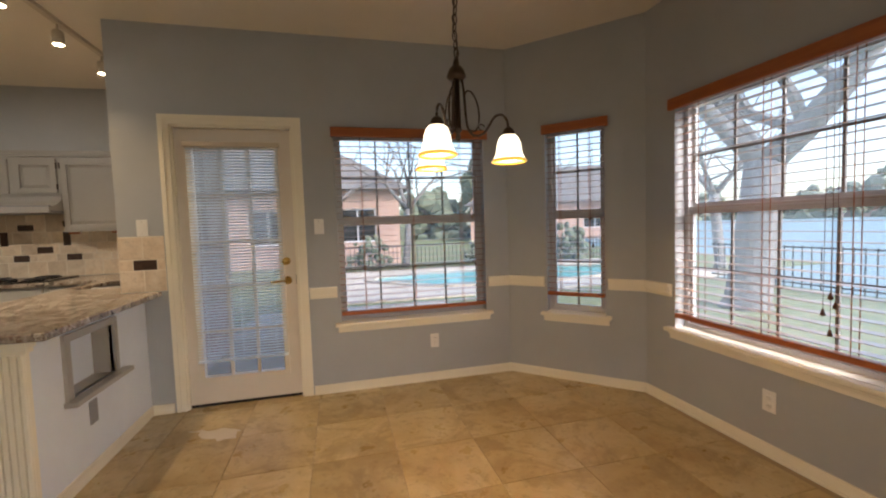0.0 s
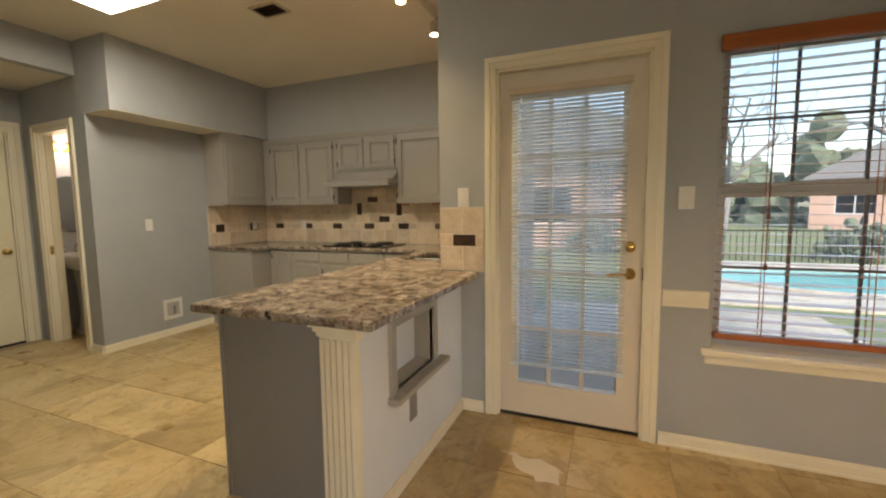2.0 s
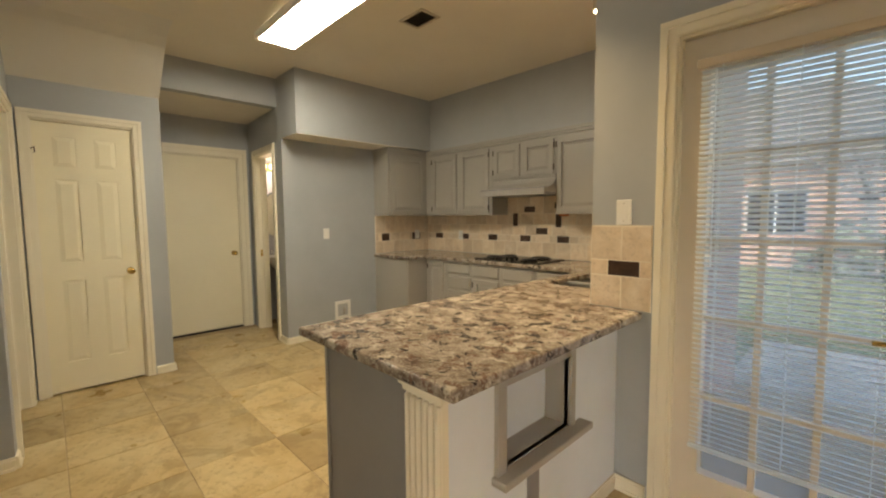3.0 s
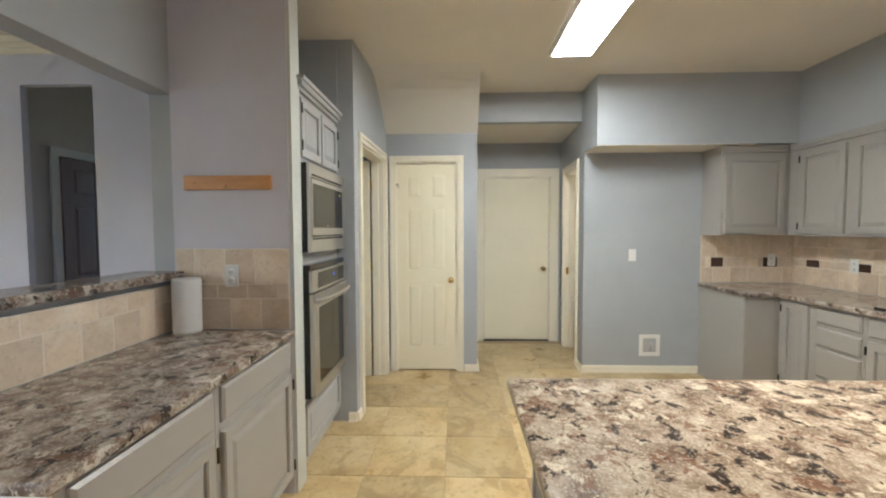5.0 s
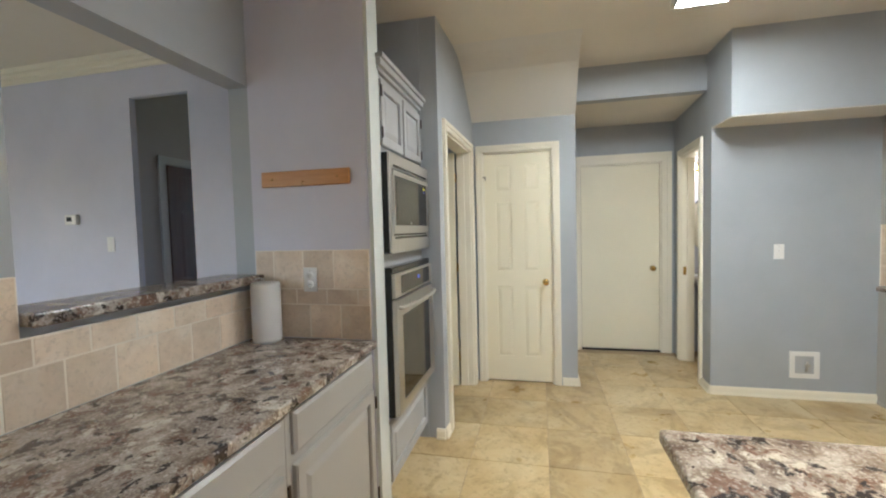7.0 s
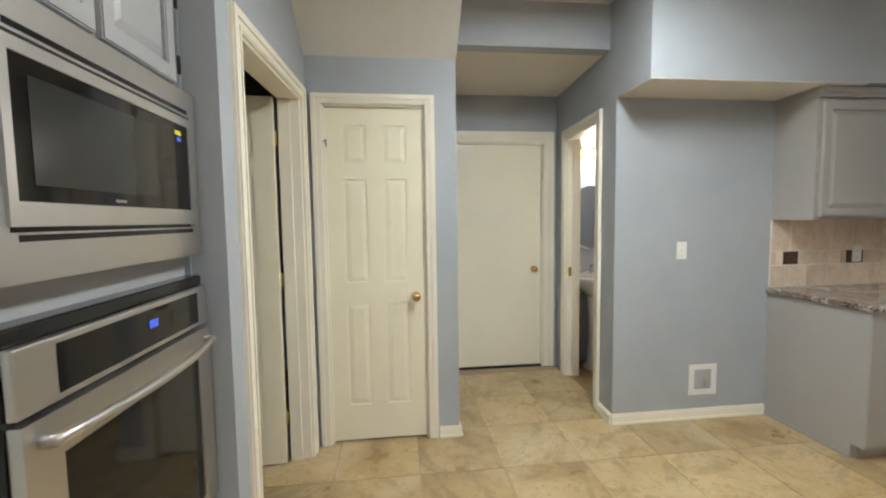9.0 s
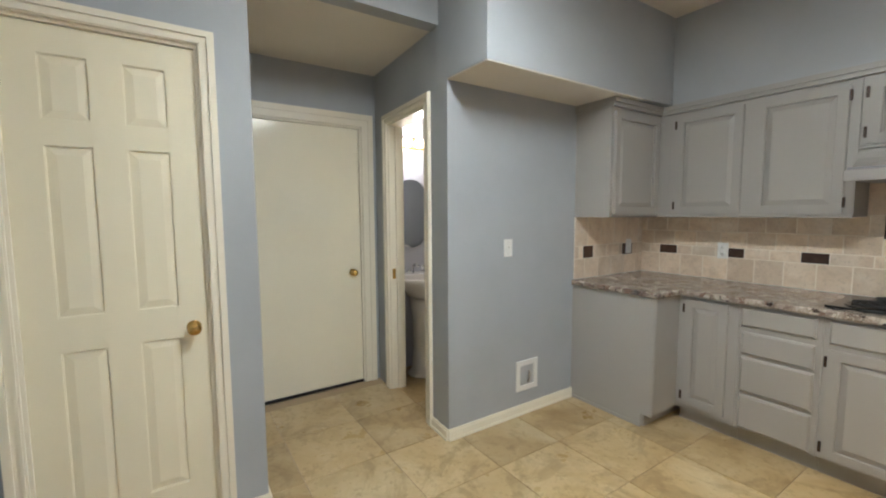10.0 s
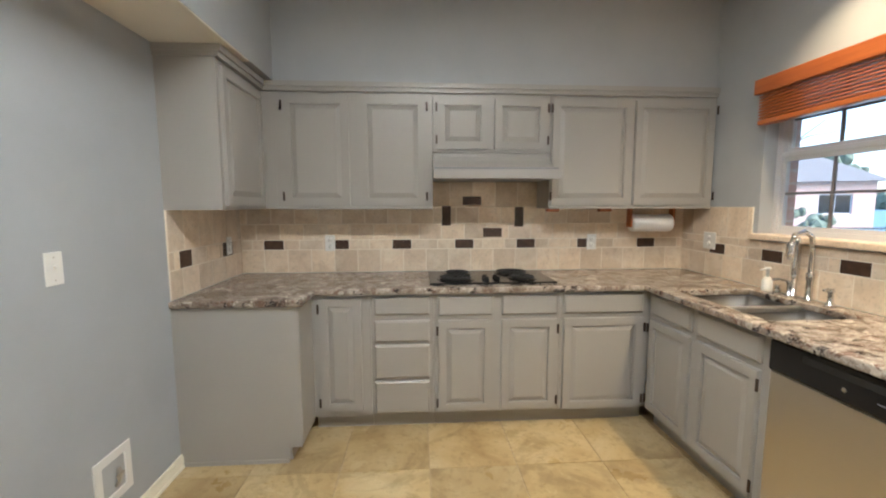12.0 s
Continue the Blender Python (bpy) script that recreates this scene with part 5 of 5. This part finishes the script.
part("faucet", join(tube([(0.07, 0, 0.86), (0.07, 0, 0.93), (0.11, 0, 0.95), (0.16, 0, 0.93)], 0.010, 10), lathe([(0.022, 0.862), (0.018, 0.88), (0.012, 0.89)], 14)), CHROME, t, "", True)
for s in (-1, 1):
    part("tap", lathe([(0.022, 0.862), (0.012, 0.88), (0.012, 0.90), (0.024, 0.91), (0.02, 0.93)], 14), CHROME, t, "", True, at(0.065, s * 0.10, 0))
t = thing("oval_mirror", at(-4.848, 4.26, 1.385, 90), "frameless oval bathroom mirror", "mirror")
bm = lathe([(0.30, 0), (0.30, 0.006), (0.285, 0.010)], 48)
bmesh.ops.scale(bm, vec=(0.72, 1.0, 1.0), verts=bm.verts)
part("glass", bm, MIRROR, t, "mirror glass", False, pose(0, 0, 0, 90))
t = thing("vanity_light", at(-4.85, 4.25, 1.99, 90), "brass bath bar light with lit bulbs", "wall light")
part("bar", rbox(-0.26, 0.26, -0.03, 0, -0.045, 0.045, 0.006), BRASS, t)
GLOBE = Mat("globe_bulb", 0.3).base((0.9, 0.88, 0.8)).glow((1.0, 0.72, 0.42), 2.0).m
for x in (-0.18, -0.06, 0.06, 0.18):
    part("bulb", lathe([(0.015, 0), (0.035, 0.02), (0.045, 0.05), (0.035, 0.08), (0.01, 0.092)], 16), GLOBE, t, "glowing globe bulb", True, pose(x, -0.03, 0, 90))
t = thing("cup_holder", at(-4.85, 4.52, 1.0, 90), "small chrome wall cup holder", "cup holder")
part("bracket", tube([(0, 0, 0.03), (0, -0.05, 0.03)], 0.008, 8), CHROME, t)
part("cup", lathe([(0.03, -0.03), (0.035, 0.05), (0.031, 0.05), (0.027, -0.02)], 16), WHITEPL, t, "", True, at(0, -0.075, 0))

# ---- outdoors ----
GZ = -0.15
structure("ground", boxes((-1500, 1500, -1500, 1500, GZ - 0.3, GZ)), LAWN, "winter lawn reaching the horizon", "ground")
structure("patio", boxes((-0.2, 2.9, 4.16, 7.6, GZ - 0.05, -0.02)), SANDS, "pale concrete patio outside the door", "patio")
structure("pool_deck", boxes((1.2, 10.5, 8.6, 14.2, GZ - 0.05, GZ + 0.03)), SANDS, "pale stone pool deck", "patio")
bm = bmesh.new()
ring = [(5.6 + (3.4 + 0.5 * math.sin(3 * a)) * math.cos(a), 11.2 + (1.7 + 0.25 * math.cos(2 * a)) * math.sin(a)) for a in [2 * math.pi * i / 48 for i in range(48)]]
bm.faces.new([bm.verts.new((x, y, GZ + 0.036)) for x, y in ring])
structure("pool_water", bm, POOL, "turquoise swimming pool water", "water")
cop = bmesh.new()
for i in range(48):
    (x0, y0), (x1, y1) = ring[i], ring[(i + 1) % 48]
    o = lambda x, y: (5.6 + (x - 5.6) * 1.07, 11.2 + (y - 11.2) * 1.12)
    q = [(x0, y0), (x1, y1), o(x1, y1), o(x0, y0)]
    lo = [cop.verts.new((x, y, GZ + 0.03)) for x, y in q]
    hi = [cop.verts.new((x, y, GZ + 0.075)) for x, y in q]
    cop.faces.new(hi)
    for k in range(4):
        cop.faces.new((lo[k], lo[(k + 1) % 4], hi[(k + 1) % 4], hi[k]))
structure("pool_coping", cop, SANDS, "raised pale stone coping around the pool", "coping")
structure("lake", boxes((9.8, 130, -90, 9.2, GZ - 0.02, GZ + 0.012), (15, 130, 9.2, 120, GZ - 0.02, GZ + 0.012)), LAKE, "wide grey-blue lake behind the fence", "water")

structure("brick_wall_kitchen", slab(1.82, 2.9, 0.09, [(0.03, 1.01, 1.17, 2.09)], GZ), BRICK, "pink-red brick outside wall of the kitchen", "wall", pose(-0.115, 4.155, 0, 0, 0, 90))


def house(x, y, turn, w, d, h, label, rise=2.6, windows=3):
    t = thing("house", at(x, y, GZ, turn), label, "house")
    gap = w / windows
    holes = [(gap * i + gap * 0.28, gap * i + gap * 0.72, 0.9, 2.2) for i in range(windows)]
    part("wall", slab(w, h, 0.25, holes), BRICK, t)
    part("wall", boxes((0, 0.25, 0.25, d, 0, h), (w - 0.25, w, 0.25, d, 0, h), (0.25, w - 0.25, d - 0.25, d, 0, h)), BRICK, t)
    for a, b, c, e in holes:
        wdw = part("window", slab(b - a, e - c, 0.08, [(0.06, (b - a) / 2 - 0.03, 0.06, e - c - 0.06), ((b - a) / 2 + 0.03, b - a - 0.06, 0.06, e - c - 0.06)]), FRAMEW, t, "", False, at(a, 0.08, c))
        part("pane", boxes((0.05, b - a - 0.05, 0.05, 0.06, 0.05, e - c - 0.05)), BLACKG, wdw, "dark glass")
    bm = bmesh.new()
    o = 0.5
    lo = [bm.verts.new(p) for p in ((-o, -o, h), (w + o, -o, h), (w + o, d + o, h), (-o, d + o, h))]
    hi = [bm.verts.new(p) for p in ((d / 2, d / 2, h + rise), (w - d / 2, d / 2, h + rise))]
    for f in ((lo[0], lo[1], hi[1], hi[0]), (lo[1], lo[2], hi[1]), (lo[2], lo[3], hi[0], hi[1]), (lo[3], lo[0], hi[0]), (lo[3], lo[2], lo[1], lo[0])):
        bm.faces.new(f)
    part("roof", bm, ROOF, t)
    return t


house(-9.5, 17.0, 0, 13.0, 8.0, 2.9, "pink brick single-storey neighbouring house with grey roof", 3.0, 4)
house(12, 34, -25, 16.0, 9.0, 3.0, "far brick house with grey hipped roof", 3.4, 4)
house(140, 70, -110, 22.0, 12.0, 4.0, "distant house across the lake", 5.0, 4)
house(146, 30, -95, 24.0, 12.0, 4.0, "distant house across the lake", 5.5, 4)
house(143, 100, -110, 22.0, 12.0, 4.0, "distant house across the lake", 5.0, 4)


def tree(x, y, height, girth, seed, label, lean=(0, 0), depth=5, spread=0.62):
    rng = random.Random(seed)
    t = thing("bare_tree", at(x, y, GZ), label, "tree")
    top = Vector((lean[0], lean[1], height * 0.3))
    pts = [Vector((0, 0, -0.05)), Vector((0.02, 0.0, 0.12)), top * 0.5 + Vector((0.04, 0.02, 0)), top]
    part("trunk", tube(pts, girth, 14, [girth * 1.35, girth * 1.05, girth * 0.95, girth * 0.9]), BARK, t, "", True)
    meshes = {0: [], 1: []}

    def grow(p, d, length, r, level):
        line, radii, q, dd = [p], [r], p.copy(), d.copy()
        for i in range(3):
            dd = (dd + Vector((rng.uniform(-0.18, 0.18), rng.uniform(-0.18, 0.18), rng.uniform(-0.08, 0.14)))).normalized()
            q = q + dd * length / 3
            line.append(q.copy())
            radii.append(r * (1 - 0.14 * (i + 1)))
        meshes[0 if level <= 1 else 1].append(tube(line, r, 8 if level < 2 else 5 if level < 4 else 3, radii))
        if level >= depth:
            return
        for _ in range(3):
            k = rng.choice((1, 2, 3, 3))
            side = Vector((rng.uniform(-1, 1), rng.uniform(-1, 1), rng.uniform(-0.25, 0.6))).normalized()
            grow(line[k], (dd * (1 - spread) + side * spread).normalized(), length * rng.uniform(0.6, 0.85), radii[k] * rng.uniform(0.5, 0.68), level + 1)

    for k in range(4):
        a = 2 * math.pi * k / 4 + rng.uniform(-0.5, 0.5)
        grow(top * 0.97, Vector((math.cos(a) * 0.75, math.sin(a) * 0.75, 0.8)).normalized(), height * 0.26, girth * rng.uniform(0.5, 0.7), 1)
    part("limbs", join(*meshes[0]), BARK, t, "", True)
    tagged(part("twigs", join(*meshes[1]), BARK, t, "fine bare winter twigs"), kind="stuff")
    return t


tree(7.3, 5.75, 7.5, 0.30, 4, "large bare winter tree near the big window", (0.1, -0.2), 5)
tree(3.4, 15.2, 7.0, 0.13, 9, "slim bare winter tree beyond the pool", (0.2, 0.1), 5)
tree(8.5, 16.5, 8.0, 0.16, 12, "bare winter tree behind the pool", (0.1, 0.1), 5)
tree(0.6, 15.6, 6.0, 0.11, 21, "slim bare winter tree beside the neighbouring house", (-0.1, 0.1), 4)
tree(11.5, 10.0, 7.0, 0.14, 33, "bare winter tree near the lake", (0.0, 0.2), 5)


def clumps(name, rows, label, cat, kind="", n=60, leaf_size=0.16):
    rng = random.Random(len(name) + n)
    bm = bmesh.new()
    for x, y, r, h in rows:
        for _ in range(n):
            a, e, q = rng.uniform(0, 6.28), rng.uniform(0, 1), rng.uniform(0.55, 1.0)
            c = Vector((x + r * q * math.cos(a) * math.sqrt(1 - e * e * 0.8), y + r * q * math.sin(a) * math.sqrt(1 - e * e * 0.8), GZ + h * e * rng.uniform(0.75, 1.05)))
            s = leaf_size * r * rng.uniform(0.6, 1.5)
            m4 = Matrix.LocRotScale(c, Euler((rng.uniform(0, 3), rng.uniform(0, 3), rng.uniform(0, 3))), Vector((s, s * rng.uniform(0.6, 1), s * rng.uniform(0.5, 1))))
            bmesh.ops.create_icosphere(bm, subdivisions=1, radius=1.0, matrix=m4)
    return lone(name, bm, FOLIAGE, label, cat, "", kind)


for i, (x, y, r, h) in enumerate(((0.2, 15.9, 0.9, 1.3), (2.2, 15.4, 0.8, 1.1), (9.6, 14.9, 1.0, 1.3), (6.6, 15.6, 0.9, 1.0))):
    clumps("shrub", [(x, y, r, h)], "dark evergreen garden shrub", "shrub", n=70)
rng = random.Random(5)
clumps("far_tree_line", [(128 + rng.uniform(0, 14), -80 + k * 6.5, rng.uniform(4, 8), rng.uniform(4, 9) + (7 if k % 7 == 3 else 0)) for k in range(32)], "hazy tree line across the lake", "trees", "stuff", 26, 0.32)
clumps("garden_tree_line", [(-14 + k * 3.4 + rng.uniform(-1, 1), 42 + rng.uniform(0, 6), rng.uniform(2.5, 4), rng.uniform(3.5, 7.5)) for k in range(18)], "grey-green trees behind the gardens", "trees", "stuff", 40, 0.3)

fence = thing("iron_fence", at(9.5, 0, GZ), "black iron picket fence along the lake", "fence")
pk = None
for k in range(90):
    mm = at(0, -6 + k * 0.16, 0)
    if pk is None:
        pk = part("picket", boxes((-0.009, 0.009, -0.009, 0.009, 0.0, 0.85)), BLACK, fence, "", False, mm)
    else:
        again(pk, fence, mm)
for z in (0.15, 1.05):
    part("rail", boxes((-0.016, 0.016, -6.1, 8.4, z * 0.76, z * 0.76 + 0.03)), BLACK, fence)
fence2 = thing("pool_fence", at(0, 14.6, GZ), "black iron picket fence behind the pool", "fence")
for k in range(90):
    again(pk, fence2, at(0.5 + k * 0.14, 0, 0))
for z in (0.15, 0.78):
    part("rail", boxes((0.4, 13.2, -0.016, 0.016, z, z + 0.035)), BLACK, fence2)

# thin pale patch with a ragged outline, lying on the tiles
bm = bmesh.new()
rg = random.Random(8)
bm.faces.new([bm.verts.new(((0.19 + 0.035 * rg.uniform(-1, 1)) * math.cos(a) , (0.055 + 0.025 * rg.uniform(-1, 1)) * math.sin(a) + 0.03 * math.sin(2 * a), 0)) for a in [2 * math.pi * i / 26 for i in range(26)]])
lone("mortar_stain", bm, paint("pale_mortar", (0.62, 0.57, 0.50), 0.7, 0.1, 0.4), "pale irregular patch on the floor tiles", "stain", m=at(0.28, 3.56, 0.0012, -25))

# ---- tiles ----
tile_cache = {}


def tile_mesh(w, h, t, mat, bevel=0.0025):
    """A thin tile in the x-z plane, centred, its face at y = -t; shared by alike tiles."""
    key = (round(w, 3), round(h, 3), round(t, 4), mat.name)
    if key not in tile_cache:
        bm = bmesh.new()
        a, b = w / 2, h / 2
        o = [bm.verts.new(p) for p in ((-a, 0, -b), (a, 0, -b), (a, 0, b), (-a, 0, b))]
        m1 = [bm.verts.new(p) for p in ((-a, -t + bevel, -b), (a, -t + bevel, -b), (a, -t + bevel, b), (-a, -t + bevel, b))]
        f = [bm.verts.new(p) for p in ((-a + bevel, -t, -b + bevel), (a - bevel, -t, -b + bevel), (a - bevel, -t, b - bevel), (-a + bevel, -t, b - bevel))]
        bm.faces.new(f)
        for q, r in ((o, m1), (m1, f)):
            for k in range(4):
                bm.faces.new((q[k], q[(k + 1) % 4], r[(k + 1) % 4], r[k]))
        tile_cache[key] = mesh_of("tile", bm, mat)
    return tile_cache[key]


def lay(parent, x0, x1, z0, z1, mat=SPLASH, t=0.009, gap=0.004):
    o = new("tile", tile_mesh(x1 - x0 - gap, z1 - z0 - gap, t, mat))
    o.parent = parent
    o.matrix_basis = at((x0 + x1) / 2, 0, (z0 + z1) / 2)
    return o


def course(parent, u0, u1, z0, z1, size, offset=0.0, accents=()):
    """A row of tiles from u0 to u1, broken by dark accents (a, b)."""
    spans, cur = [], u0
    for a, b in sorted(accents):
        spans.append((cur, a, SPLASH))
        spans.append((a, b, ACCENT))
        cur = b
    spans.append((cur, u1, SPLASH))
    for a, b, mat in spans:
        if b - a < 0.02:
            continue
        if mat is ACCENT:
            lay(parent, a, b, z0, z1, mat, 0.0095)
            continue
        edges = [a]
        e = u0 - offset
        while e < b:
            if e > a + 0.03 and e < b - 0.03:
                edges.append(e)
            e += size
        edges.append(b)
        for p, q in zip(edges, edges[1:]):
            lay(parent, p, q, z0, z1, mat)


def backing(parent, u0, u1, z0, z1):
    part("grout", boxes((u0, u1, -0.0076, 0.0, z0, z1)), GROUTL, parent)


Z0, Z1, Z2, Z3 = 0.892, 1.057, 1.127, 1.24
wn_ = bpy.data.objects["wall_kitchen_north"]
U = lambda x: x + 4.9
backing(wn_, U(XW), U(XK), Z0, 1.36)
backing(wn_, U(-2.27), U(-1.495), 1.36, 1.56)
acc = [(U(x), U(x + 0.14)) for x in (-3.467, -3.006, -2.556, -2.10, -1.642, -1.183, -0.723)]
course(wn_, U(XW), U(XK), Z0, Z1, 0.165)
course(wn_, U(XW), U(XK), Z1, Z2, 0.165, 0.08, acc)
course(wn_, U(XW), U(XK), Z2, Z3, 0.165, 0.05)
course(wn_, U(XW), U(XK), Z3, 1.36, 0.165, 0.11)
course(wn_, U(-2.27), U(-1.495), 1.36, 1.56, 0.165, 0.03)
for a, b, c, d in ((-2.044, -1.907, 1.376, 1.437), (-2.195, -2.129, 1.225, 1.368), (-1.66, -1.593, 1.215, 1.36), (-1.892, -1.752, 1.14, 1.208)):
    lay(wn_, U(a), U(b), c, d, ACCENT, 0.0105, 0.0)
we_ = bpy.data.objects["wall_kitchen_east"]
backing(we_, 0, 1.68, Z0, 1.16)
backing(we_, 0, YK - SW[1] - 0.035, 1.16, 1.36)
acc = [(YK - y, YK - y + 0.14) for y in (5.52, 5.09, 4.64)]
course(we_, 0.0, 1.68, Z0, Z1 - 0.01, 0.165, 0.06)
course(we_, 0.0, 1.68, Z1 - 0.01, Z2 - 0.01, 0.165, 0.02, acc)
course(we_, 0.0, 1.68, Z2 - 0.01, 1.165, 0.165, 0.10)
course(we_, 0.0, YK - SW[1] - 0.035, 1.165, 1.36, 0.165, 0.04)
ww_ = bpy.data.objects["wall_fridge"]
V = lambda y: y - 3.834
backing(ww_, V(4.957), V(YK), Z0, 1.36)
course(ww_, V(4.957), V(YK), Z0, Z1 - 0.015, 0.165, 0.05)
course(ww_, V(4.957), V(YK), Z1 - 0.015, Z2 + 0.01, 0.165, 0.12, [(V(5.05), V(5.17)), (V(5.54), V(5.68))])
course(ww_, V(4.957), V(YK), Z2 + 0.01, 1.36, 0.165, 0.02)
wd_ = bpy.data.objects["wall_nook_north"]
D = lambda x: x - XK
backing(wd_, 0.0, D(-0.075), Z0, 1.285)
course(wd_, 0.0, D(-0.075), Z0, 1.045, 0.15)
course(wd_, 0.0, D(-0.075), 1.045, 1.12, 0.15, 0.07, [(0.085, 0.235)])
course(wd_, 0.0, D(-0.075), 1.12, 1.28, 0.15)
wp_ = bpy.data.objects["wall_pass_through"]
P = lambda x: -0.25 - x
backing(wp_, 0.0, P(PT[0]), Z0, 1.13)
backing(wp_, 0.0, P(PT[1]) - 0.004, 1.13, 1.30)
course(wp_, 0.0, P(PT[0]), Z0, 1.045, 0.152, 0.04)
course(wp_, 0.0, P(PT[0]), 1.045, 1.128, 0.152, 0.115)
course(wp_, 0.0, P(PT[1]) - 0.004, 1.128, 1.30, 0.17, 0.10)
wr_ = bpy.data.objects["wall_rack"]
backing(wr_, 0.01, 0.61, Z0, 1.315)
course(wr_, 0.01, 0.61, Z0, 1.055, 0.16, 0.03)
course(wr_, 0.01, 0.61, 1.055, 1.13, 0.16, 0.10)
course(wr_, 0.01, 0.61, 1.13, 1.315, 0.16, 0.06)

# floor tiles
TS = 0.465
far = bmesh.new()
for i in range(-14, 5):
    for j in range(-14, 9):
        x0, y0 = 1.40 + i * TS, 2.06 + j * TS
        cx, cy = x0 + TS / 2, y0 + TS / 2
        if cy > 4.2 and cx > -0.3 or cx > 3.35 or cx + cy > 6.95 or cy > 5.9 or x0 < -5.0:
            continue
        if cy < -0.4:
            box(far, x0 + 0.002, x0 + TS - 0.002, y0 + 0.002, y0 + TS - 0.002, -0.006, 0.0)
            continue
        o = new("tile", tile_mesh(TS - 0.004, TS - 0.004, 0.008, TILE, 0.0015))
        o.parent = floor
        o.matrix_basis = pose(cx, cy, -0.008, -90, 0, 0)
tagged(part("far_tiles", far, TILE, floor), kind="stuff")
